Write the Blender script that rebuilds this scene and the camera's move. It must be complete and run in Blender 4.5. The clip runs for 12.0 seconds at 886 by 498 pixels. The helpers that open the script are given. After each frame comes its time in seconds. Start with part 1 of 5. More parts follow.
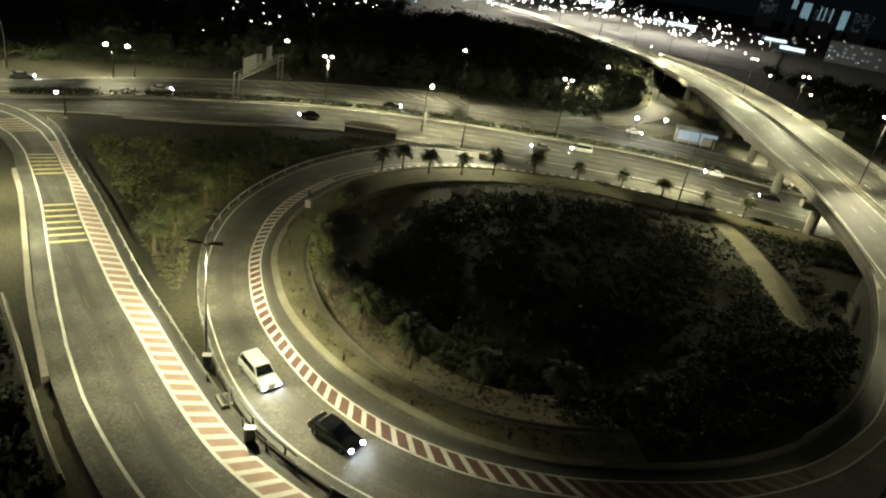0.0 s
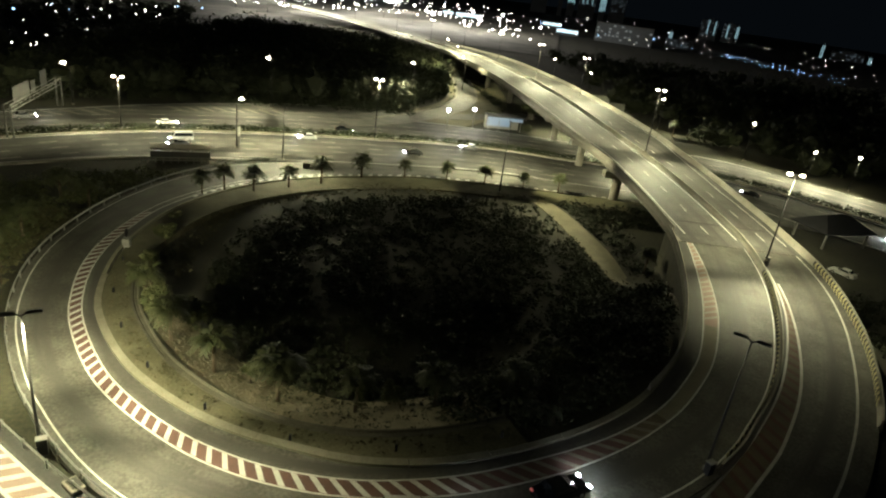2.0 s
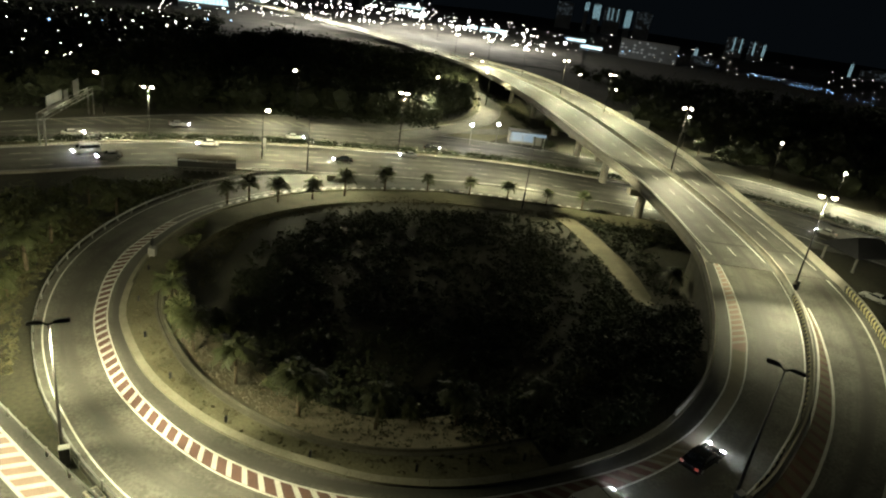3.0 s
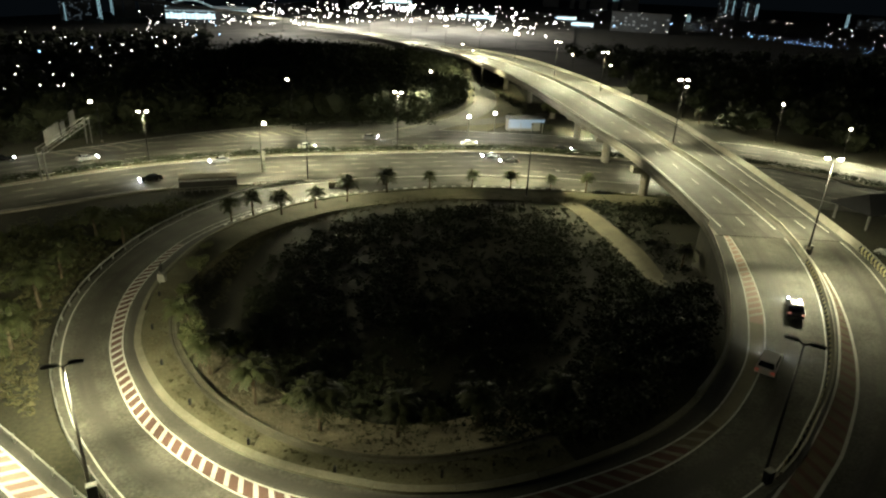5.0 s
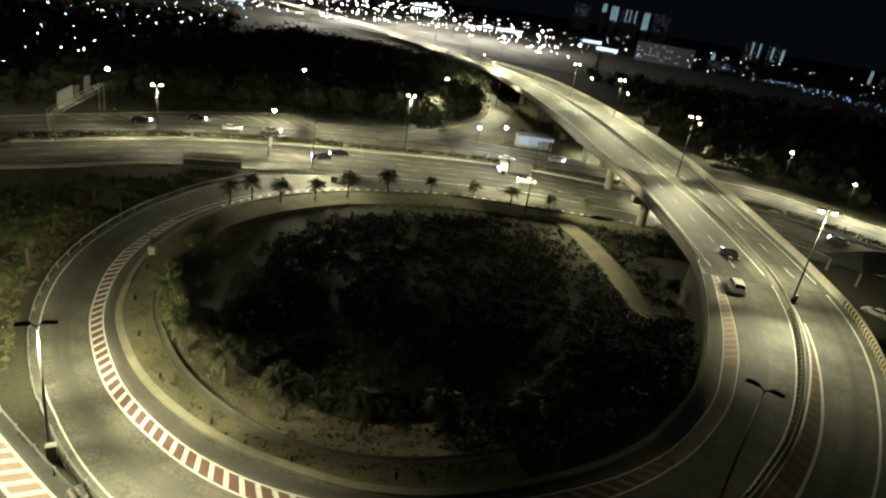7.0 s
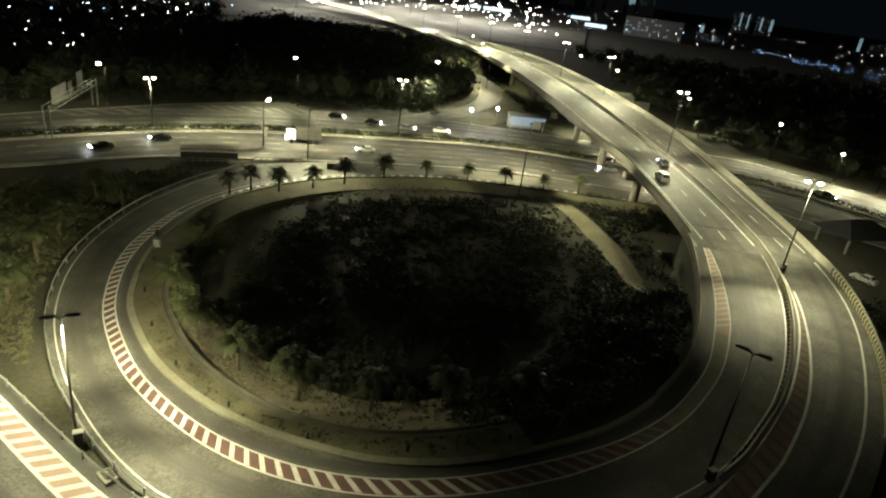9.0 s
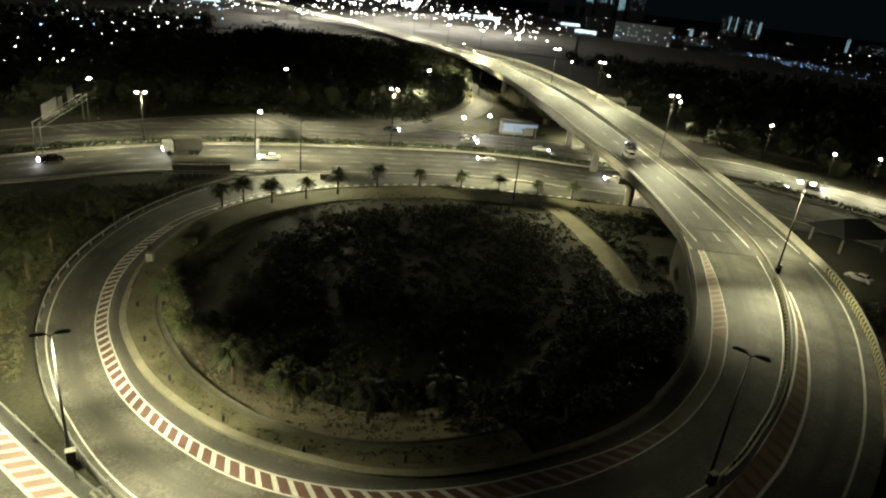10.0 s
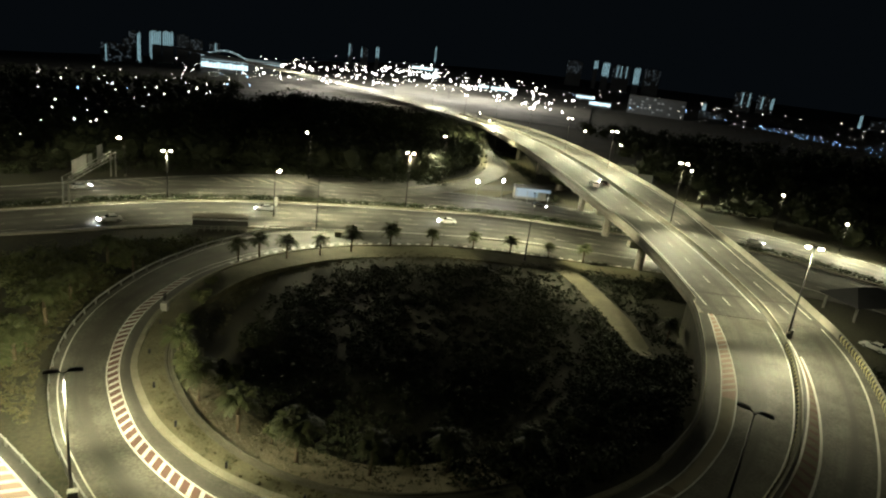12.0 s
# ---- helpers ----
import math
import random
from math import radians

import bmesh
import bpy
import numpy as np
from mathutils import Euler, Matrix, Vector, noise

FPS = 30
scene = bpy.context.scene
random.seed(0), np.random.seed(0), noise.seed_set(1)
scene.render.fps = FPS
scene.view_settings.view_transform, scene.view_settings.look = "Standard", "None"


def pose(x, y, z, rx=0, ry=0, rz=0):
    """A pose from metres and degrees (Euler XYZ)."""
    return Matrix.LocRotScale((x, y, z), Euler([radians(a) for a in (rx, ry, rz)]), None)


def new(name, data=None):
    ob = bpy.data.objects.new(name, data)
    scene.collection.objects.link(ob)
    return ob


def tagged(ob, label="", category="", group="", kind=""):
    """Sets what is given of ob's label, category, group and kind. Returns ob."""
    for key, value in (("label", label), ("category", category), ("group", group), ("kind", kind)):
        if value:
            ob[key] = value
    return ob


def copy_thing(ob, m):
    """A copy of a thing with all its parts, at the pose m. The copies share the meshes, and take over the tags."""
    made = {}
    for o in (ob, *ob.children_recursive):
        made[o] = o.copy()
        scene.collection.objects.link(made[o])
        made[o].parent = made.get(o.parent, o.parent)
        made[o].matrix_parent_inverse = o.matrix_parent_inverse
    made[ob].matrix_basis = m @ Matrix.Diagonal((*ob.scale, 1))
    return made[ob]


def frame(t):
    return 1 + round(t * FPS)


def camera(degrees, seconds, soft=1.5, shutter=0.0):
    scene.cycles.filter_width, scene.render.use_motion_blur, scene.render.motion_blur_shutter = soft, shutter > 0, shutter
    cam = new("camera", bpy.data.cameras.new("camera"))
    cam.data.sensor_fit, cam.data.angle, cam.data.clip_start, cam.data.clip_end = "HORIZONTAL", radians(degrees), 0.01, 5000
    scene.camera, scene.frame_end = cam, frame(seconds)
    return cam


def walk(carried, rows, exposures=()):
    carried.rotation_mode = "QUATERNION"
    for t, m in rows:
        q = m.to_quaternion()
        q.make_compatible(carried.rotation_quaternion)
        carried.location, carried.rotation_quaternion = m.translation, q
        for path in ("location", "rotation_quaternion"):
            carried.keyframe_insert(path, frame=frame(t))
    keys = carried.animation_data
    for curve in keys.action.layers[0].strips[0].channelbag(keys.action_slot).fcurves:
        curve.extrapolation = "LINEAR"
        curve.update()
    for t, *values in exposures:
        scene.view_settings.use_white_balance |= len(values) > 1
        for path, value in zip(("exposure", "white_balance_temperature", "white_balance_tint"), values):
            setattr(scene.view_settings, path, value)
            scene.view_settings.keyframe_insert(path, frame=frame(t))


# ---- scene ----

# ---------------------------------------------------------------- camera
PATH = [
    (0.0, pose(1.19, 0.68, 33.58, 64.69, -9.24, 19.13)),
    (0.5, pose(0.95, 1.01, 33.75, 65.38, -10.30, 19.15)),
    (1.0, pose(1.08, 1.68, 34.22, 65.74, -10.54, 19.68)),
    (1.5, pose(0.28, 1.52, 33.99, 66.81, -10.25, 14.42)),
    (2.0, pose(-0.81, 1.04, 34.20, 67.07, -7.28, 1.28)),
    (2.5, pose(-1.04, 1.28, 34.26, 67.70, -7.19, 1.99)),
    (3.0, pose(-1.31, 1.52, 34.31, 67.95, -7.79, 3.37)),
    (3.2, pose(-1.66, 1.23, 34.39, 68.11, -7.71, 3.47)),
    (4.8, pose(-1.30, 1.95, 34.95, 67.09, 1.06, 1.79)),
    (5.0, pose(-1.02, 2.14, 35.05, 67.28, -2.46, 2.16)),
    (5.5, pose(-0.09, 2.64, 35.04, 75.80, -9.99, 2.78)),
    (6.0, pose(0.45, 2.17, 35.06, 76.17, -9.63, 3.70)),
    (6.5, pose(0.43, 1.60, 35.26, 74.57, -8.66, 4.25)),
    (7.0, pose(0.37, 1.65, 35.46, 67.61, -8.68, 4.89)),
    (7.2, pose(0.43, 1.37, 35.31, 65.47, -7.82, 4.93)),
    (9.0, pose(-0.08, -0.20, 36.15, 66.18, -7.01, 3.66)),
    (9.5, pose(0.11, -0.06, 36.07, 66.56, -6.66, 3.31)),
    (10.0, pose(0.05, 0.08, 36.03, 67.01, -6.04, 2.80)),
    (10.5, pose(0.20, 0.33, 35.97, 67.18, -6.15, 2.65)),
    (11.0, pose(0.68, 0.27, 35.95, 71.83, -6.09, 2.72)),
    (11.5, pose(0.81, -0.09, 35.72, 72.75, -6.25, 3.54)),
    (12.0, pose(0.81, -1.33, 35.52, 72.73, -6.80, 4.51)),
]
cam = camera(70.0, 12.0, soft=2.2, shutter=0.12)
walk(cam, PATH)

# ---------------------------------------------------------------- night sky and exposure
scene.view_settings.exposure = 0.0
sky = bpy.data.worlds.new("night_sky")
sky.use_nodes = True
scene.world = sky
sky_nodes = sky.node_tree.nodes
sky_back = sky_nodes["Background"]
sky_back.inputs[0].default_value = (0.30, 0.45, 0.60, 1)
sky_back.inputs[1].default_value = 0.006
LAMP_POWER = 27000.0
LAMP_TINT = (1.0, 0.96, 0.58)


# ---------------------------------------------------------------- materials
def mat(name, c, rough=0.8, c2=None, scale=1.0, fine=12.0, bump=0.0, metal=0.0, spread=0.5, island=0.0):
    """A surface of two tones: broad patches at `scale` per metre and grain at `fine` per metre."""
    m = bpy.data.materials.new(name)
    m.use_nodes = True
    nt = m.node_tree
    b = nt.nodes["Principled BSDF"]
    b.inputs["Roughness"].default_value = rough
    b.inputs["Metallic"].default_value = metal
    c2 = c2 or tuple(v * 0.6 for v in c)
    geo = nt.nodes.new("ShaderNodeNewGeometry")
    big = nt.nodes.new("ShaderNodeTexNoise")
    big.inputs["Scale"].default_value, big.inputs["Detail"].default_value = scale, 4
    small = nt.nodes.new("ShaderNodeTexNoise")
    small.inputs["Scale"].default_value, small.inputs["Detail"].default_value = fine, 3
    nt.links.new(geo.outputs["Position"], big.inputs["Vector"])
    nt.links.new(geo.outputs["Position"], small.inputs["Vector"])
    add = nt.nodes.new("ShaderNodeMath")
    add.operation = "ADD"
    nt.links.new(big.outputs["Fac"], add.inputs[0])
    nt.links.new(small.outputs["Fac"], add.inputs[1])
    last = add
    if island:
        more = nt.nodes.new("ShaderNodeMath")
        more.operation = "MULTIPLY_ADD"
        more.inputs[1].default_value = island
        nt.links.new(geo.outputs["Random Per Island"], more.inputs[0])
        nt.links.new(add.outputs[0], more.inputs[2])
        last = more
    ramp = nt.nodes.new("ShaderNodeMapRange")
    ramp.inputs["From Min"].default_value, ramp.inputs["From Max"].default_value = 1 - spread * 0.6, 1 + spread * 0.6 + island
    nt.links.new(last.outputs[0], ramp.inputs["Value"])
    mix = nt.nodes.new("ShaderNodeMix")
    mix.data_type = "RGBA"
    mix.inputs["A"].default_value, mix.inputs["B"].default_value = (*c, 1), (*c2, 1)
    nt.links.new(ramp.outputs["Result"], mix.inputs["Factor"])
    nt.links.new(mix.outputs["Result"], b.inputs["Base Color"])
    if bump:
        bp = nt.nodes.new("ShaderNodeBump")
        bp.inputs["Strength"].default_value, bp.inputs["Distance"].default_value = bump, 0.05
        nt.links.new(small.outputs["Fac"], bp.inputs["Height"])
        nt.links.new(bp.outputs["Normal"], b.inputs["Normal"])
    return m


def road_mat(name, c, dark, tracks, depth=.75):
    """Asphalt with tyre-darkened lanes: `tracks` are (offset, half width) across the road, and grain along it."""
    m = mat(name, tuple(v * 1.12 for v in c), .72, (c[0] * .5, c[1] * .52, c[2] * .48), 0.35, 4.5, 0.4, spread=.3)
    nt = m.node_tree
    b = nt.nodes["Principled BSDF"]
    mix0 = b.inputs["Base Color"].links[0].from_node
    uv = nt.nodes.new("ShaderNodeUVMap")
    sep = nt.nodes.new("ShaderNodeSeparateXYZ")
    nt.links.new(uv.outputs["UV"], sep.inputs[0])
    stretch = nt.nodes.new("ShaderNodeVectorMath")
    stretch.operation = "MULTIPLY"
    stretch.inputs[1].default_value = (1.6, .05, 1)
    nt.links.new(uv.outputs["UV"], stretch.inputs[0])
    streak = nt.nodes.new("ShaderNodeTexNoise")
    streak.inputs["Scale"].default_value, streak.inputs["Detail"].default_value = 1.0, 5
    nt.links.new(stretch.outputs[0], streak.inputs["Vector"])
    total = None
    for off, half in tracks:
        d = nt.nodes.new("ShaderNodeMath")
        d.operation = "SUBTRACT"
        d.inputs[1].default_value = off
        nt.links.new(sep.outputs["X"], d.inputs[0])
        a = nt.nodes.new("ShaderNodeMath")
        a.operation = "ABSOLUTE"
        nt.links.new(d.outputs[0], a.inputs[0])
        r = nt.nodes.new("ShaderNodeMapRange")
        r.interpolation_type = "SMOOTHSTEP"
        r.inputs["From Min"].default_value, r.inputs["From Max"].default_value = half * 1.5, half * .2
        nt.links.new(a.outputs[0], r.inputs["Value"])
        if total is None:
            total = r
        else:
            t = nt.nodes.new("ShaderNodeMath")
            t.operation = "MAXIMUM"
            nt.links.new(total.outputs[0], t.inputs[0])
            nt.links.new(r.outputs[0], t.inputs[1])
            total = t
    k = nt.nodes.new("ShaderNodeMath")
    k.operation = "MULTIPLY_ADD"
    k.inputs[1].default_value = depth
    nt.links.new(total.outputs[0], k.inputs[0])
    w = nt.nodes.new("ShaderNodeMapRange")
    w.inputs["From Min"].default_value, w.inputs["From Max"].default_value = .35, .75
    w.inputs["To Min"].default_value, w.inputs["To Max"].default_value = -.2, .6
    nt.links.new(streak.outputs["Fac"], w.inputs["Value"])
    nt.links.new(w.outputs["Result"], k.inputs[2])
    k.use_clamp = True
    mix = nt.nodes.new("ShaderNodeMix")
    mix.data_type = "RGBA"
    mix.inputs["B"].default_value = (*dark, 1)
    nt.links.new(k.outputs[0], mix.inputs["Factor"])
    nt.links.new(mix0.outputs["Result"], mix.inputs["A"])
    nt.links.new(mix.outputs["Result"], b.inputs["Base Color"])
    return m


def glow(name, c, strength):
    m = bpy.data.materials.new(name)
    m.use_nodes = True
    b = m.node_tree.nodes["Principled BSDF"]
    b.inputs["Base Color"].default_value = (0.3, 0.3, 0.3, 1)
    b.inputs["Emission Color"].default_value = (*c, 1)
    b.inputs["Emission Strength"].default_value = strength
    return m


M_LOOPROAD = road_mat("loop_asphalt", (0.122, 0.117, 0.096), (0.066, 0.064, 0.053), ((3.3, .9), (-.8, .5)))
M_OUTROAD = road_mat("outer_ramp_asphalt", (0.12, 0.115, 0.097), (0.055, 0.053, 0.047), ((4.0, .5), (-.6, .4)))
M_DECK = road_mat("bridge_asphalt", (0.115, 0.11, 0.098), (0.055, 0.053, 0.048), ((-3.2, .6), (-7.4, .6), (2.8, .5), (6.2, .5)))
M_LANE = road_mat("dark_lane_asphalt", (0.074, 0.07, 0.06), (0.03, 0.029, 0.026), ((3.4, .8), (-3.4, .8), (-11.2, .9), (-20, 1.5)))
M_PALELANE = road_mat("pale_lane_asphalt", (0.118, 0.112, 0.098), (0.07, 0.066, 0.058), ((11.5, .7), (19.0, .6)))
M_HIGHWAY = road_mat("worn_asphalt", (0.106, 0.101, 0.088), (0.048, 0.046, 0.041), ((7.9, .7), (15.2, .7), (-7.6, .7), (-15.3, .8)))
M_DRAIN = mat("mossy_concrete", (0.13, 0.12, 0.085), 0.9, (0.07, 0.068, 0.045), 0.6, 7, 0.3)
M_FADED = mat("faded_brown_paint", (0.19, 0.155, 0.105), 0.85, (0.12, 0.095, 0.065), 0.7, 9)
M_PALEBAND = mat("worn_pale_paint", (0.27, 0.25, 0.18), 0.85, (0.2, 0.18, 0.13), 0.7, 9)
M_WORNWHITE = mat("worn_white_paint", (0.5, 0.48, 0.4), 0.8, (0.36, 0.34, 0.28), 1.0, 9)
M_FADEDWHITE = mat("dusty_white_paint", (0.30, 0.28, 0.22), 0.8, (0.17, 0.155, 0.12), 1.0, 9)
M_SHOULDER = mat("shoulder_asphalt", (0.06, 0.058, 0.052), 0.85, (0.04, 0.038, 0.035), 0.3, 14, 0.25)
M_CONCRETE = mat("concrete", (0.36, 0.34, 0.29), 0.85, (0.22, 0.20, 0.16), 0.5, 8, 0.2)
M_PARAPET = mat("parapet_concrete", (0.42, 0.40, 0.34), 0.85, (0.27, 0.25, 0.20), 0.35, 6, 0.2)
M_WHITE = mat("white_road_paint", (0.74, 0.73, 0.68), 0.6, (0.5, 0.49, 0.45), 1.2, 10)
M_YELLOW = mat("yellow_road_paint", (0.68, 0.61, 0.33), 0.6, (0.5, 0.44, 0.23), 1.2, 10)
M_RED = mat("red_road_paint", (0.165, 0.083, 0.064), 0.8, (0.105, 0.062, 0.05), 0.8, 12)
M_PINK = mat("faded_red_road_paint", (0.4, 0.28, 0.225), 0.8, (0.3, 0.21, 0.17), 0.8, 12)
M_DRYWEED = mat("dry_weeds", (0.055, 0.054, 0.024), 0.9, (0.1, 0.09, 0.042), 0.8, 6, 0, island=0.5)
M_BLACK = mat("black_paint", (0.02, 0.02, 0.02), 0.6)
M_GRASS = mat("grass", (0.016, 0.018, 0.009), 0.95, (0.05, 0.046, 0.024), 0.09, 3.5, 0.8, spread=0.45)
M_PATH = mat("trodden_dirt", (0.22, 0.2, 0.125), 0.95, (0.11, 0.1, 0.06), 0.35, 4, 0.6)
M_VERGE = mat("dry_verge", (0.155, 0.142, 0.082), 0.95, (0.075, 0.074, 0.038), 0.4, 5, 0.6)
M_SOIL = mat("bare_soil", (0.27, 0.235, 0.15), 0.95, (0.14, 0.125, 0.075), 0.5, 5, 0.7)
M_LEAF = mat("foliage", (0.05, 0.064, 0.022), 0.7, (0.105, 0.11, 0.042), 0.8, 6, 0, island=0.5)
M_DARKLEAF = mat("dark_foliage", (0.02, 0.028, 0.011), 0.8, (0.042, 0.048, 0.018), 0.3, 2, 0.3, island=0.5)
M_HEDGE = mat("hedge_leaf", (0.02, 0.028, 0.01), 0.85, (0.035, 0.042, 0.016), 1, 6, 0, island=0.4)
M_FROND = mat("palm_frond", (0.044, 0.056, 0.021), 0.65, (0.08, 0.088, 0.034), 1.5, 8, 0, island=0.4)
M_BARK = mat("bark", (0.16, 0.125, 0.08), 0.9, (0.09, 0.07, 0.045), 2, 18, 0.5)
M_STEEL = mat("galvanised_steel", (0.42, 0.42, 0.40), 0.45, (0.30, 0.30, 0.28), 1.5, 20, 0, metal=0.7)
M_POLE = mat("weathered_steel", (0.035, 0.035, 0.033), 0.7, (0.02, 0.02, 0.018), 1.5, 20, 0, metal=0.3)
M_DARKSTEEL = mat("dark_steel", (0.05, 0.05, 0.05), 0.5, (0.03, 0.03, 0.03), 1.5, 20, 0, metal=0.3)
M_SIGNBACK = mat("sign_back_sheet", (0.10, 0.097, 0.09), 0.6, (0.07, 0.067, 0.062), 0.6, 5)
M_GANTRY = mat("dull_grey_steel", (0.16, 0.158, 0.145), 0.6, (0.1, 0.098, 0.09), 0.8, 12)
M_RUBBLE = mat("dusty_rubble", (0.27, 0.24, 0.17), 0.95, (0.15, 0.13, 0.09), 1.5, 9)
M_ROOF = mat("roof_sheet", (0.055, 0.055, 0.06), 0.6, (0.035, 0.035, 0.04), 0.4, 6, 0.2)
M_KERB = mat("weathered_kerb", (0.27, 0.255, 0.19), 0.9, (0.17, 0.16, 0.11), 0.6, 7, 0.2)
M_SHELTER = mat("brown_roof_sheet", (0.17, 0.145, 0.11), 0.8, (0.11, 0.095, 0.075), 0.4, 6)
M_WALL = mat("rendered_wall", (0.34, 0.33, 0.30), 0.9, (0.22, 0.21, 0.19), 0.1, 2)
M_FARWALL = mat("far_tower_wall", (0.10, 0.11, 0.12), 0.9, (0.06, 0.065, 0.07), 0.02, 0.3)
M_GLASS = mat("tinted_glass", (0.015, 0.017, 0.02), 0.12)
M_RUBBER = mat("tyre_rubber", (0.015, 0.015, 0.015), 0.9)
M_BULB = glow("lamp_glow", (1.0, 0.90, 0.62), 60)
M_BULBWHITE = glow("white_lamp_glow", (0.95, 0.98, 1.0), 40)
M_HEAD = glow("headlight_glow", (0.85, 0.94, 1.0), 420)
M_TAIL = glow("tail_light_glow", (1.0, 0.10, 0.04), 0.22)
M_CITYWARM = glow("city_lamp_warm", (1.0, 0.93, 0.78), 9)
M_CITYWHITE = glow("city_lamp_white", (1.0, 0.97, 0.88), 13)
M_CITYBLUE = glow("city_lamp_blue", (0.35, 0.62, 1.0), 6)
M_WINDOW = glow("lit_windows", (0.5, 0.88, 1.0), 0.42)
M_WINDOWDIM = glow("dim_windows", (0.55, 0.78, 0.95), 0.11)
M_BLUESIGN = glow("blue_lit_fascia", (0.25, 0.58, 1.0), 0.28)
# emission stands in for light that falls on the hall's roofs
M_HALLROOF = glow("glowing_roof", (0.42, 0.72, .85), .11)
M_HALL = glow("lit_hall_front", (0.62, 0.9, 1.0), 1.5)


# ---------------------------------------------------------------- mesh helpers
def mesh_of(name, verts, faces, material, smooth=False):
    me = bpy.data.meshes.new(name)
    me.from_pydata([tuple(v) for v in verts], [], faces)
    me.materials.append(material)
    if smooth:
        me.polygons.foreach_set("use_smooth", [True] * len(me.polygons))
    me.update()
    return me


def obj(name, verts, faces, material, parent=None, label="", smooth=False):
    ob = new(name, mesh_of(name, verts, faces, material, smooth))
    if parent:
        ob.parent = parent
    if label:
        tagged(ob, label)
    return ob


def part(name, bm, material, parent, label="", smooth=False):
    me = bpy.data.meshes.new(name)
    bm.to_mesh(me)
    bm.free()
    me.materials.append(material)
    if smooth:
        me.polygons.foreach_set("use_smooth", [True] * len(me.polygons))
    ob = new(name, me)
    ob.parent = parent
    if label:
        tagged(ob, label)
    return ob


def thing(name, m, label, category, group=""):
    ob = new(name)
    ob.matrix_basis = m
    ob.empty_display_size = 0.5
    return tagged(ob, label, category, group)


def box(bm, x0, x1, y0, y1, z0, z1, bevel=0.0):
    r = bmesh.ops.create_cube(bm, size=1)
    vs = r["verts"]
    for v in vs:
        v.co = Vector(((x0 + x1) / 2 + v.co.x * (x1 - x0), (y0 + y1) / 2 + v.co.y * (y1 - y0), (z0 + z1) / 2 + v.co.z * (z1 - z0)))
    if bevel:
        es = list({e for v in vs for e in v.link_edges})
        bmesh.ops.bevel(bm, geom=es, offset=bevel, segments=2, affect="EDGES")
    return bm


def tube(bm, p, q, r0, r1, n=8):
    p, q = Vector(p), Vector(q)
    d = q - p
    r = bmesh.ops.create_cone(bm, cap_ends=True, segments=n, radius1=r0, radius2=r1, depth=d.length)
    m = Matrix.Translation((p + q) / 2) @ d.to_track_quat("Z", "Y").to_matrix().to_4x4()
    bmesh.ops.transform(bm, matrix=m, verts=r["verts"])
    return bm


class Line:
    """A smooth line through control points (x, y, z), resampled by length. Right-hand offsets are positive."""

    def __init__(self, pts, step=1.0):
        p = np.array([(*q, 0.0)[:3] for q in pts], float)
        e = np.vstack([2 * p[0] - p[1], p, 2 * p[-1] - p[-2]])
        out = []
        for i in range(1, len(e) - 2):
            for u in np.linspace(0, 1, 14, endpoint=False):
                a, b, c, d = e[i - 1:i + 3]
                out.append(0.5 * (2 * b + (c - a) * u + (2 * a - 5 * b + 4 * c - d) * u ** 2 + (3 * b - a - 3 * c + d) * u ** 3))
        out.append(p[-1])
        out = np.array(out)
        ln = np.concatenate([[0], np.cumsum(np.hypot(*np.diff(out[:, :2], axis=0).T))])
        self.length = ln[-1]
        self.s = np.linspace(0, self.length, max(2, int(self.length / step) + 1))
        self.p = np.stack([np.interp(self.s, ln, out[:, k]) for k in range(3)], 1)
        for _ in range(3):
            self.p[1:-1] = (self.p[:-2] + 2 * self.p[1:-1] + self.p[2:]) / 4
        t = np.gradient(self.p[:, :2], axis=0)
        t /= np.linalg.norm(t, axis=1)[:, None]
        self.t, self.n = t, np.stack([t[:, 1], -t[:, 0]], 1)

    def at(self, s, off=0.0, dz=0.0):
        k = [np.interp(s, self.s, self.p[:, i]) for i in range(3)]
        n = [np.interp(s, self.s, self.n[:, i]) for i in range(2)]
        return Vector((k[0] + n[0] * off, k[1] + n[1] * off, k[2] + dz))

    def heading(self, s):
        return math.degrees(math.atan2(np.interp(s, self.s, self.t[:, 1]), np.interp(s, self.s, self.t[:, 0])))

    def near(self, x, y):
        return float(self.s[np.argmin(np.hypot(self.p[:, 0] - x, self.p[:, 1] - y))])


def val(o, s):
    """A width that is a number, or a table of (length, width)."""
    return o if isinstance(o, (int, float)) else float(np.interp(s, [k[0] for k in o], [k[1] for k in o]))


def sweep(name, line, s0, s1, profile, material, parent=None, step=1.0, label="", closed=True):
    """A profile of (offset, height) swept along a line between two lengths."""
    ss = np.linspace(s0, s1, max(2, int(abs(s1 - s0) / step) + 1))
    verts, faces, k = [], [], len(profile)
    for s in ss:
        for o, h in profile:
            verts.append(line.at(s, val(o, s), h))
    for i in range(len(ss) - 1):
        for j in range(k if closed else k - 1):
            a, b = i * k + j, i * k + (j + 1) % k
            faces.append((a, b, b + k, a + k))
    if closed:
        faces.append(tuple(range(k)))
        faces.append(tuple(range((len(ss) - 1) * k, len(ss) * k))[::-1])
    ob = obj(name, verts, faces, material, parent, label)
    uv = ob.data.uv_layers.new(name="road")
    idx = np.empty(len(ob.data.loops), dtype=np.int64)
    ob.data.loops.foreach_get("vertex_index", idx)
    flat = np.array([(val(o, q), q) for q in ss for o, _ in profile], dtype=np.float32)
    uv.data.foreach_set("uv", flat[idx].ravel())
    return ob


